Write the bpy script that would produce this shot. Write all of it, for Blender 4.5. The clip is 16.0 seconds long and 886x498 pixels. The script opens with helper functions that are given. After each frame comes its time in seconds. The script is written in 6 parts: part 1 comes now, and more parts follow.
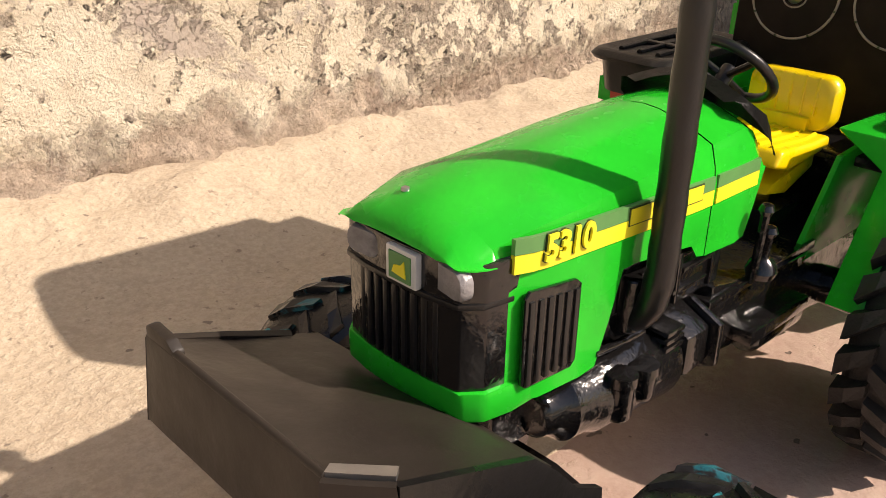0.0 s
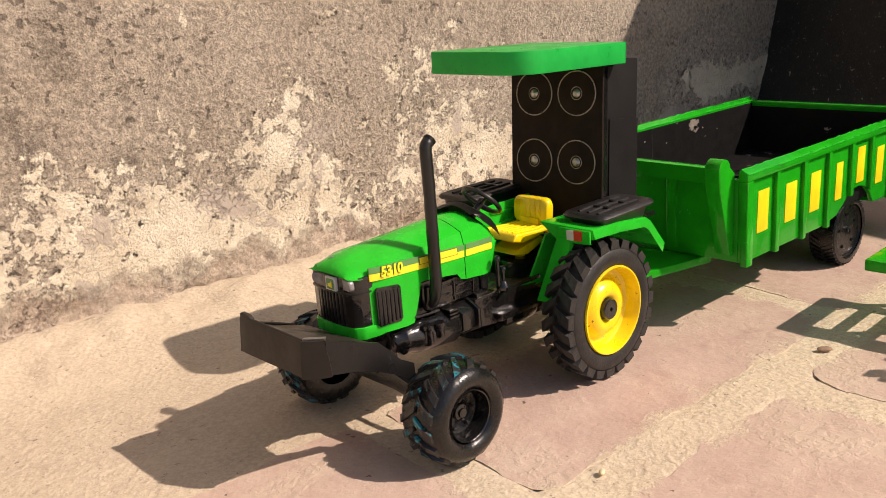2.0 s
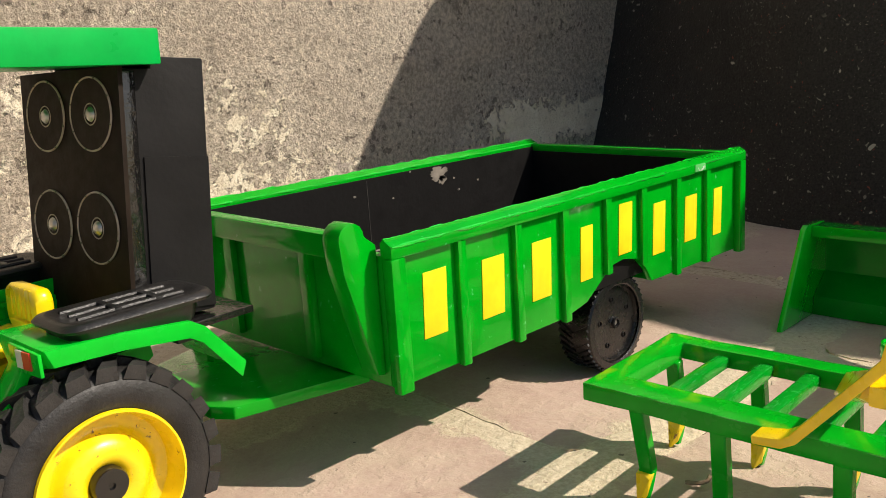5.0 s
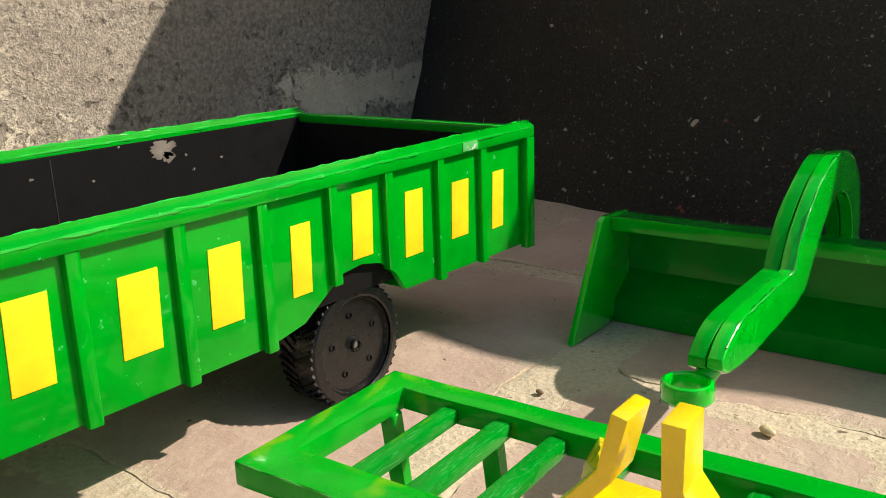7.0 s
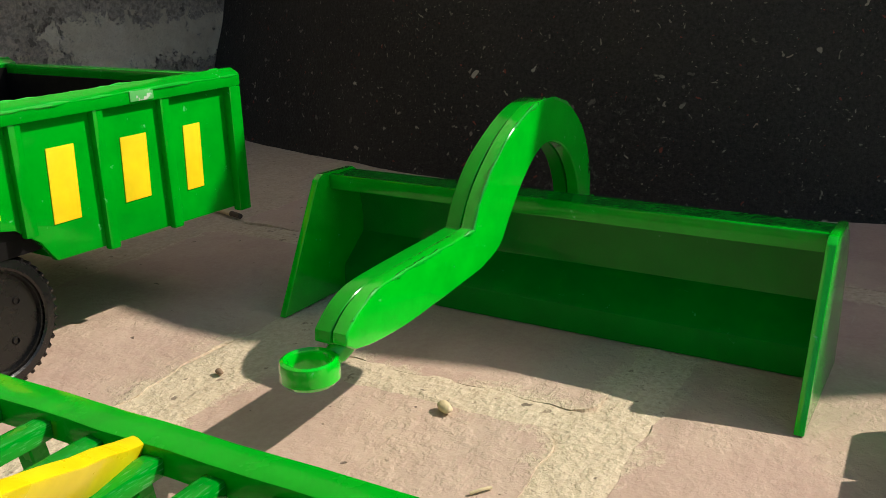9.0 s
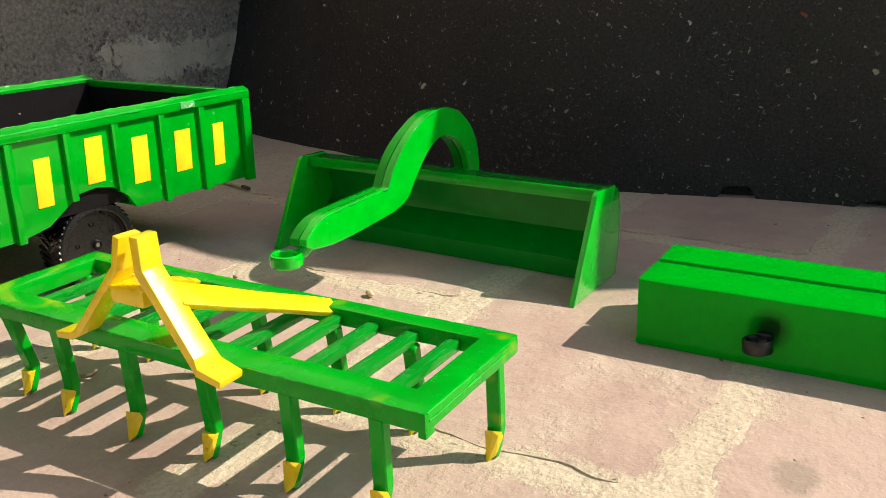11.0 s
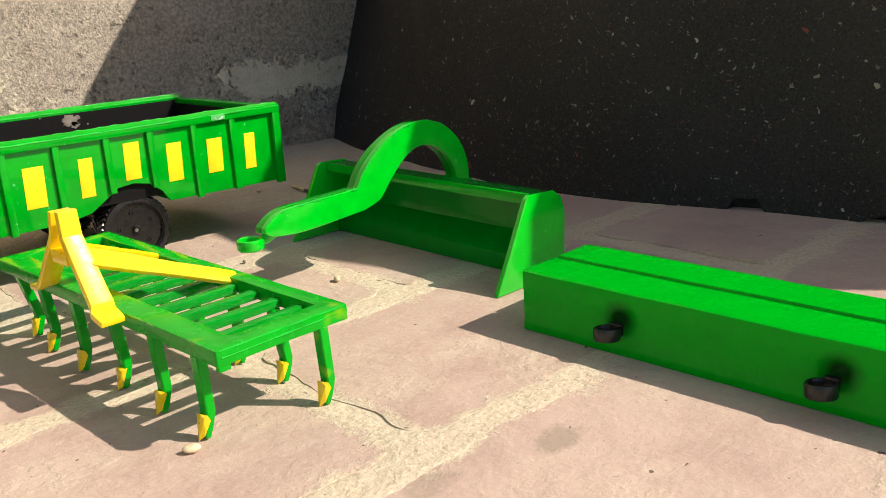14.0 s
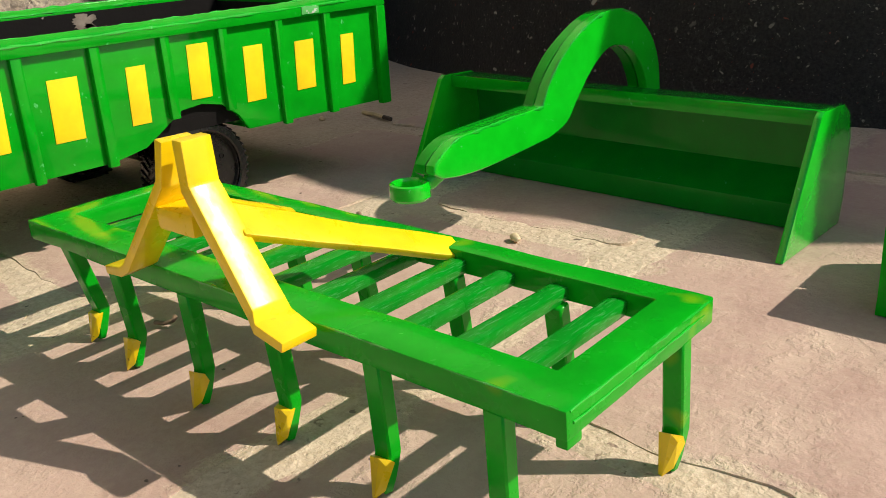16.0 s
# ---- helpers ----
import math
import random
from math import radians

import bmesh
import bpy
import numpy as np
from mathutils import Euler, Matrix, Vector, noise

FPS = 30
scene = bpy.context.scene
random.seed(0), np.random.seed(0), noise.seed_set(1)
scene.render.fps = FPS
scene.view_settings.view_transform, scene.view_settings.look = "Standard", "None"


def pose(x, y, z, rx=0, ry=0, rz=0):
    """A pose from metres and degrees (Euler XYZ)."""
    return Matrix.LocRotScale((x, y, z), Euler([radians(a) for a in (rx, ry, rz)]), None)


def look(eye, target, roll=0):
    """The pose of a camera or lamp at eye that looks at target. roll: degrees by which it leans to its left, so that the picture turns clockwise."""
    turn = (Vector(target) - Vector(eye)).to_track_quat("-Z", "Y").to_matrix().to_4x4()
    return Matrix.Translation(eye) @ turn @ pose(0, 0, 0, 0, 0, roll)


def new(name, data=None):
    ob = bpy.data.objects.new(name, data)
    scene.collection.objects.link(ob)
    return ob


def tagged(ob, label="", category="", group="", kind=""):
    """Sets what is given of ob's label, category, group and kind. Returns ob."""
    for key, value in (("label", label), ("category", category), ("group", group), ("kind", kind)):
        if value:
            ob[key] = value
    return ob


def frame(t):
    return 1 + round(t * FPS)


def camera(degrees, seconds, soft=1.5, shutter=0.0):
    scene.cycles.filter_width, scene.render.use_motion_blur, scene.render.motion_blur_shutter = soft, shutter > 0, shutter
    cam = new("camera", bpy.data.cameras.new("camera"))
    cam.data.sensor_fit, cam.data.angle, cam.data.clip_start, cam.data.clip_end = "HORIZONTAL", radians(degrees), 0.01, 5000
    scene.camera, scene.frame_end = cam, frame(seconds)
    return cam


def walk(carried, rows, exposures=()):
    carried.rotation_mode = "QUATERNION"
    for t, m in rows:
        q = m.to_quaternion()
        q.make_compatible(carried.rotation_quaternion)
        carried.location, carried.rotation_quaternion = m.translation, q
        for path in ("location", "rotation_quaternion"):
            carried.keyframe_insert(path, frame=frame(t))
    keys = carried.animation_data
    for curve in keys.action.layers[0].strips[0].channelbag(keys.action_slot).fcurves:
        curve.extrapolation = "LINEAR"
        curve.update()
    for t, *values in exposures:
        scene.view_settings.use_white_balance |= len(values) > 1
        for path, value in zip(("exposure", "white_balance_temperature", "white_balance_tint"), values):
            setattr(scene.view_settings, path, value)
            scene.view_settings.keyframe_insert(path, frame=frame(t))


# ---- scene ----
cam = camera(53.2, 16.0, 0.85)
PATH = [
    (0, (0.143, -0.018, 0.283), (1.352, 1.327, -0.571), 1.0),
    (0.5, (0.028, -0.141, 0.344), (1.232, 1.239, -0.459), -1.5),
    (1, (-0.066, -0.273, 0.384), (1.141, 1.149, -0.335), -3.7),
    (1.5, (-0.099, -0.374, 0.399), (1.129, 1.073, -0.23), -4.3),
    (2, (-0.092, -0.438, 0.396), (1.148, 1.025, -0.171), -4.5),
    (2.5, (-0.062, -0.479, 0.401), (1.181, 0.996, -0.125), -4.7),
    (3, (-0.025, -0.499, 0.373), (1.216, 0.99, -0.12), -4.5),
    (3.5, (0.045, -0.486, 0.357), (1.287, 1.008, -0.122), -4.2),
    (4, (0.15, -0.446, 0.334), (1.407, 1.039, -0.13), -3.8),
    (4.5, (0.266, -0.422, 0.322), (1.584, 1.01, -0.136), -3.4),
    (4.7, (0.316, -0.403, 0.316), (1.653, 1.015, -0.136), -3.6),
    (6.8, (0.584, -0.345, 0.286), (2.103, 0.845, -0.239), -2.0),
    (7, (0.602, -0.35, 0.281), (2.13, 0.827, -0.247), -2.0),
    (7.5, (0.636, -0.375, 0.268), (2.195, 0.745, -0.295), -1.7),
    (8, (0.662, -0.391, 0.258), (2.247, 0.681, -0.324), -1.6),
    (8.5, (0.707, -0.408, 0.252), (2.32, 0.613, -0.346), -1.5),
    (9, (0.747, -0.443, 0.256), (2.369, 0.554, -0.358), -1.6),
    (9.2, (0.742, -0.46, 0.258), (2.366, 0.534, -0.355), -1.8),
    (11.3, (0.451, -0.744, 0.323), (2.052, 0.279, -0.302), -1.1),
    (11.5, (0.436, -0.774, 0.32), (2.013, 0.293, -0.292), -1.2),
    (12, (0.429, -0.848, 0.317), (1.946, 0.313, -0.275), -1.3),
    (12.5, (0.468, -0.931, 0.314), (1.922, 0.316, -0.262), -1.7),
    (13, (0.52, -0.983, 0.311), (1.909, 0.342, -0.25), -2.6),
    (13.5, (0.567, -1.017, 0.315), (1.903, 0.363, -0.243), -3.2),
    (14, (0.571, -0.997, 0.319), (1.882, 0.405, -0.242), -3.4),
    (14.5, (0.576, -0.91, 0.318), (1.879, 0.498, -0.247), -3.4),
    (15, (0.586, -0.805, 0.303), (1.887, 0.599, -0.277), -3.2),
    (15.5, (0.609, -0.694, 0.284), (1.935, 0.662, -0.35), -3.0),
    (16, (0.624, -0.616, 0.249), (1.977, 0.68, -0.452), -3.4),
]
walk(cam, [(t, look(eye, target, roll)) for t, eye, target, roll in PATH], [
    (0, 0.26, 6800, 18), (1, 0.15, 6900, 22), (1.5, 0.03, 6850, 22), (2, 0.09, 6800, 20), (2.5, 0.10, 6700, 16), (3.5, 0.17, 6550, 11), (4.5, 0.22, 6500, 10), (7, 0.25, 6400, 9), (8, 0.09, 6450, 9),
    (9, 0.02, 6450, 9), (11.5, 0.37, 6400, 10), (12.5, 0.36, 6400, 10), (15, 0.36, 6400, 10), (15.5, 0.25, 6450, 11), (16, 0.05, 6500, 12)])

# ---- light ----
SUN_WAY = Vector((-0.66, 0.90, -1.0)).normalized()
sky = bpy.data.worlds.new("sky")
scene.world = sky
sky.use_nodes = True
st = sky.node_tree.nodes.new("ShaderNodeTexSky")
st.sky_type = "NISHITA"
st.sun_disc = False
st.sun_elevation = math.asin(-SUN_WAY.z)
st.sun_rotation = math.atan2(-SUN_WAY.x, -SUN_WAY.y)
st.air_density, st.dust_density, st.ozone_density = 1.2, 2.0, 1.2
sky.node_tree.links.new(st.outputs[0], sky.node_tree.nodes["Background"].inputs[0])
sky.node_tree.nodes["Background"].inputs[1].default_value = 0.092
sun_data = bpy.data.lights.new("sun", "SUN")
sun_data.energy, sun_data.angle, sun_data.color = 5.0, radians(0.6), (1.0, 0.90, 0.77)
sun = new("sun", sun_data)
sun.matrix_world = look(-SUN_WAY * 5, (0, 0, 0))


# ---- materials ----
class Nodes:
    """A node material under construction."""

    def __init__(self, name):
        self.material = bpy.data.materials.new(name)
        self.material.use_nodes = True
        self.tree = self.material.node_tree
        self.bsdf = self.tree.nodes["Principled BSDF"]

    def add(self, kind, out=0, props=None, **inputs):
        node = self.tree.nodes.new("ShaderNode" + kind)
        for key, value in (props or {}).items():
            if key == "operation":
                node.operation = value
            elif key == "feature":
                node.feature = value
            elif key == "clamp":
                node.clamp = value
        for key, value in inputs.items():
            self.feed(node.inputs[int(key[1:])] if key[0] == "i" and key[1:].isdigit() else node.inputs[key.replace("_", " ")], value)
        return node.outputs[out]

    def feed(self, socket, value):
        if isinstance(value, bpy.types.NodeSocket):
            self.tree.links.new(value, socket)
        elif isinstance(value, tuple) and len(value) == 3 and socket.type == "RGBA":
            socket.default_value = (*value, 1)
        else:
            socket.default_value = value

    def set(self, **inputs):
        for key, value in inputs.items():
            self.feed(self.bsdf.inputs[key.replace("_", " ")], value)
        return self

    def place(self):
        return self.add("TexCoord", out=3)

    def noise(self, scale, detail=4.0, rough=0.55, distort=0.0, where=None):
        return self.add("TexNoise", Vector=where or self.place(), Scale=scale, Detail=detail, Roughness=rough, Distortion=distort)

    def ramp(self, value, low, high, a=0.0, b=1.0):
        return self.add("MapRange", props={"clamp": True}, i0=value, i1=low, i2=high, i3=a, i4=b)

    def mix(self, factor, a, b, blend="MIX"):
        node = self.tree.nodes.new("ShaderNodeMix")
        node.data_type, node.blend_type = "RGBA", blend
        for socket, value in ((node.inputs[0], factor), (node.inputs[6], a), (node.inputs[7], b)):
            self.feed(socket, value)
        return node.outputs[2]

    def math(self, op, a, b=0.0):
        return self.add("Math", props={"operation": op}, i0=a, i1=b)

    def bump(self, height, distance, strength=1.0, normal=None):
        node = self.tree.nodes.new("ShaderNodeBump")
        node.inputs["Strength"].default_value = strength
        node.inputs["Distance"].default_value = distance
        self.feed(node.inputs["Height"], height)
        if normal:
            self.feed(node.inputs["Normal"], normal)
        return node.outputs[0]


def enamel(name, colour, worn, rough=0.3, wear=0.62, coat=0.12, ripple=0.0006, gloss=0.16, waves=45.0, vary=1.0, film=0.05):
    """Hand-brushed glossy paint with ripples, dull spots and a few chips."""
    n = Nodes(name)
    tone = n.mix(n.ramp(n.noise(38, 5), 0.3, 0.7), tuple(c * (1 - 0.14 * vary) for c in colour), tuple(min(1, c * (1 + 0.1 * vary)) for c in colour))
    chips = n.ramp(n.noise(150, 6, 0.65), wear + 0.06, wear + 0.1)
    n.set(Base_Color=n.mix(chips, tone, worn))
    n.set(Roughness=n.ramp(n.noise(60, 3), 0.3, 0.75, rough * 0.75, rough * 1.5), Coat_Weight=coat, Coat_Roughness=film, Specular_IOR_Level=gloss)
    fine = n.bump(n.noise(300, 2), 0.00012, 0.5)
    n.set(Normal=n.bump(n.noise(waves, 3), ripple, 0.6, fine))
    return n.material


def dull(name, colour, rough=0.6, spread=0.25, grain=300.0, depth=0.0004, metal=0.0, shine=0.5):
    n = Nodes(name)
    n.set(Base_Color=n.mix(n.ramp(n.noise(grain * 0.12, 5), 0.3, 0.7), tuple(c * (1 - spread) for c in colour), tuple(min(1, c * (1 + spread)) for c in colour)))
    n.set(Roughness=n.ramp(n.noise(grain * 0.3, 3), 0.3, 0.7, rough * 0.85, min(1, rough * 1.15)), Metallic=metal, Specular_IOR_Level=shine)
    n.set(Normal=n.bump(n.noise(grain, 4), depth, 0.7))
    return n.material


GREEN = enamel("green_enamel", (0.0003, 0.325, 0.008), (0.06, 0.46, 0.11), 0.14, 0.60, 0.3, 0.0010, 0.18)
LIME = enamel("bright_green_enamel", (0.002, 0.45, 0.020), (0.03, 0.56, 0.06), 0.22, 0.66, 0.12)
SPRAYED = enamel("oversprayed_green_enamel", (0.0003, 0.345, 0.008), (0.05, 0.44, 0.09), 0.22, 0.66, 0.18, 0.0008)
LEVEL = enamel("even_green_enamel", (0.0003, 0.365, 0.007), (0.06, 0.50, 0.12), 0.24, 0.70, 0.06, 0.00015, 0.09, vary=0.3)
FRESH = enamel("fresh_green_enamel", (0.0003, 0.52, 0.010), (0.08, 0.55, 0.14), 0.16, 0.61, 0.9, 0.0014, 0.3, 60.0, film=0.12)
# darker green for the blade: the bucket's inner shade is in the colour
BLADE = enamel("shaded_green_enamel", (0.0004, 0.21, 0.011), (0.04, 0.30, 0.07), 0.16, 0.62, 0.12, 0.0007, 0.12)
WET = enamel("thick_wet_green_paint", (0.004, 0.44, 0.022), (0.10, 0.55, 0.16), 0.2, 0.60, 1.0, 0.0012, 0.5, 120.0, film=0.18)
CANOPY = enamel("canopy_green_paper", (0.001, 0.36, 0.055), (0.02, 0.45, 0.1), 0.35, 0.74, 0.08, 0.0002)
YELLOW = enamel("yellow_enamel", (0.88, 0.63, 0.003), (0.86, 0.5, 0.01), 0.3, coat=0.4, gloss=0.5)
RIM_YELLOW = enamel("chipped_yellow_enamel", (0.88, 0.63, 0.003), (0.22, 0.12, 0.02), 0.3, 0.575, 0.4, 0.0006, 0.5)
BLACK = enamel("black_enamel", (0.008, 0.0075, 0.0075), (0.02, 0.018, 0.016), 0.12, coat=0.6, ripple=0.0026, gloss=0.4, waves=110.0)
SATIN = dull("satin_black_card", (0.011, 0.0105, 0.0105), 0.55, 0.2, 220, 0.0003, 0.0, 0.12)
SHEET = dull("dark_brown_sheet", (0.024, 0.019, 0.015), 0.5, 0.25, 160, 0.0004, 0.0, 0.3)
RUBBER = dull("black_rubber", (0.020, 0.0185, 0.0175), 0.55, 0.45, 400, 0.0007, 0.0, 0.4)
GLOSSY_RUBBER = dull("glossy_painted_rubber", (0.0075, 0.0072, 0.007), 0.27, 0.3, 300, 0.0005, 0.0, 0.5)
PLASTIC = dull("black_plastic", (0.012, 0.0115, 0.0115), 0.33, 0.2, 500, 0.0002, 0.0, 0.45)
WORN = dull("worn_grey_black_plastic", (0.013, 0.012, 0.0115), 0.36, 0.5, 600, 0.0004, 0.0, 0.45)
TREAD = dull("dusty_black_tread", (0.030, 0.027, 0.0245), 0.6, 0.55, 700, 0.0007, 0.0, 0.4)
CHROME = dull("grey_metal", (0.42, 0.41, 0.4), 0.35, 0.15, 500, 0.0002, 0.9)
FLAKED = dull("flaked_grey_board", (0.19, 0.165, 0.135), 0.8, 0.45, 500, 0.0004, 0.0, 0.2)
RING = dull("grey_printed_ring", (0.33, 0.28, 0.22), 0.6, 0.25, 900, 0.0001)
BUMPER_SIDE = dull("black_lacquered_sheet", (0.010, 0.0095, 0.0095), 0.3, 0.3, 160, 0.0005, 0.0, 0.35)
CONE = dull("brown_black_cone", (0.017, 0.0115, 0.008), 0.6, 0.3, 400, 0.0002, 0.0, 0.12)
LAMP = dull("clear_lamp_lens", (0.24, 0.23, 0.23), 0.2, 0.5, 500, 0.0006)
LETTER = enamel("yellow_letter_film", (0.9, 0.66, 0.012), (0.75, 0.6, 0.1), 0.42, 0.7, 0.1, 0.0002)
STRIPE_Y = dull("yellow_stripe_film", (0.85, 0.75, 0.03), 0.35, 0.06, 300, 0.0001)
STRIPE_G = dull("grey_green_stripe_film", (0.10, 0.26, 0.08), 0.4, 0.1, 300, 0.0001)
INK = dull("dark_print", (0.03, 0.05, 0.01), 0.5, 0.1, 300, 0.0001)
WHITE = dull("white_film", (0.62, 0.62, 0.58), 0.4, 0.1, 300, 0.0001)
RED = dull("red_film", (0.55, 0.04, 0.02), 0.4, 0.1, 300, 0.0001)
CHIP = enamel("rubbed_green", (0.10, 0.46, 0.12), (0.5, 0.6, 0.5), 0.4, 0.5)
SEED = dull("tan_seed", (0.66, 0.54, 0.33), 0.55, 0.25, 700, 0.0004)
STRAW = dull("dry_straw", (0.55, 0.46, 0.27), 0.6, 0.2, 700, 0.0003)
BROWN = dull("brown_clod", (0.27, 0.18, 0.115), 0.85, 0.35, 600, 0.0006)
TWIG = dull("dark_twig", (0.05, 0.035, 0.022), 0.7, 0.3, 500, 0.0004)


def overspray(material):
    """Yellow mist left by a spray can in a few places."""
    tree = material.node_tree
    bsdf = tree.nodes["Principled BSDF"]
    was = bsdf.inputs["Base Color"].links[0].from_socket
    where = tree.nodes.new("ShaderNodeTexCoord")
    cloud = tree.nodes.new("ShaderNodeTexNoise")
    cloud.inputs["Scale"].default_value = 27.0
    ramp = tree.nodes.new("ShaderNodeMapRange")
    mix = tree.nodes.new("ShaderNodeMix")
    mix.data_type = "RGBA"
    tree.links.new(where.outputs[3], cloud.inputs["Vector"])
    tree.links.new(cloud.outputs[0], ramp.inputs[0])
    ramp.inputs[1].default_value, ramp.inputs[2].default_value, ramp.inputs[4].default_value = 0.66, 0.73, 0.6
    tree.links.new(ramp.outputs[0], mix.inputs[0])
    tree.links.new(was, mix.inputs[6])
    mix.inputs[7].default_value = (0.22, 0.42, 0.006, 1)
    tree.links.new(mix.outputs[2], bsdf.inputs["Base Color"])


overspray(SPRAYED)


def ring_shade(material, spots):
    """Dark halo around each ring: its shadow, put into the face's colour."""
    tree = material.node_tree
    bsdf = tree.nodes["Principled BSDF"]
    where = tree.nodes.new("ShaderNodeTexCoord")
    for spot in spots:
        off = tree.nodes.new("ShaderNodeVectorMath")
        off.operation = "DISTANCE"
        off.inputs[1].default_value = spot
        ramp = tree.nodes.new("ShaderNodeMapRange")
        ramp.inputs[1].default_value, ramp.inputs[2].default_value, ramp.inputs[3].default_value, ramp.inputs[4].default_value = 0.006, 0.019, 0.92, 0.0
        mix = tree.nodes.new("ShaderNodeMix")
        mix.data_type = "RGBA"
        tree.links.new(where.outputs[3], off.inputs[0])
        tree.links.new(off.outputs["Value"], ramp.inputs[0])
        tree.links.new(ramp.outputs[0], mix.inputs[0])
        tree.links.new(bsdf.inputs["Base Color"].links[0].from_socket, mix.inputs[6])
        mix.inputs[7].default_value = (0.004, 0.012, 0.004, 1)
        tree.links.new(mix.outputs[2], bsdf.inputs["Base Color"])


ring_shade(LEVEL, [(-0.057, y, 0.034) for y in (0.180, -0.008, -0.194)])


def brush_streaks(material):
    """Pale streaks that a dry brush left along the slats."""
    tree = material.node_tree
    bsdf = tree.nodes["Principled BSDF"]
    was = bsdf.inputs["Base Color"].links[0].from_socket
    where = tree.nodes.new("ShaderNodeTexCoord")
    pull = tree.nodes.new("ShaderNodeMapping")
    pull.inputs["Scale"].default_value = (160, 1300, 1300)
    grain = tree.nodes.new("ShaderNodeTexNoise")
    grain.inputs["Scale"].default_value, grain.inputs["Detail"].default_value = 1.0, 4.0
    ramp = tree.nodes.new("ShaderNodeMapRange")
    mix = tree.nodes.new("ShaderNodeMix")
    mix.data_type = "RGBA"
    tree.links.new(where.outputs[3], pull.inputs["Vector"])
    tree.links.new(pull.outputs[0], grain.inputs["Vector"])
    tree.links.new(grain.outputs[0], ramp.inputs[0])
    ramp.inputs[1].default_value, ramp.inputs[2].default_value, ramp.inputs[4].default_value = 0.55, 0.68, 0.20
    tree.links.new(ramp.outputs[0], mix.inputs[0])
    tree.links.new(was, mix.inputs[6])
    mix.inputs[7].default_value = (0.20, 0.55, 0.28, 1)
    tree.links.new(mix.outputs[2], bsdf.inputs["Base Color"])


SLAT = enamel("dry_brushed_green", (0.0003, 0.25, 0.011), (0.06, 0.40, 0.1), 0.22, 0.64, 0.14, 0.0012)
brush_streaks(SLAT)


def front_tyre_rubber():
    n = Nodes("painted_tyre_rubber")
    own = n.add("ObjectInfo", out=5)
    shift = n.add("CombineXYZ", X=n.math("MULTIPLY", own, 9.0), Y=own)
    where = n.add("VectorMath", props={"operation": "ADD"}, i0=n.place(), i1=shift)
    splash = n.math("MULTIPLY", n.ramp(n.noise(60, 5, 0.6, 0.6, where), 0.55, 0.60), n.ramp(own, 0.25, 0.6))
    n.set(Base_Color=n.mix(splash, (0.014, 0.013, 0.013), (0.01, 0.22, 0.27)))
    n.set(Roughness=n.ramp(n.noise(90, 4), 0.3, 0.7, 0.25, 0.5), Coat_Weight=0.15)
    n.set(Normal=n.bump(n.noise(260, 4), 0.0005, 0.7))
    return n.material


FRONT_RUBBER = front_tyre_rubber()


def trailer_inside():
    n = Nodes("chipped_black_lining")
    far = n.noise(26, 5, 0.6, 0.4)
    chip = n.math("MULTIPLY", n.ramp(far, 0.66, 0.67), 1.0)
    n.set(Base_Color=n.mix(chip, (0.0065, 0.006, 0.006), (0.26, 0.23, 0.2)))
    n.set(Roughness=n.ramp(n.noise(70, 4), 0.3, 0.7, 0.5, 0.75), Specular_IOR_Level=0.12)
    n.set(Normal=n.bump(n.noise(200, 4), 0.0005, 0.6))
    return n.material


LINING = trailer_inside()


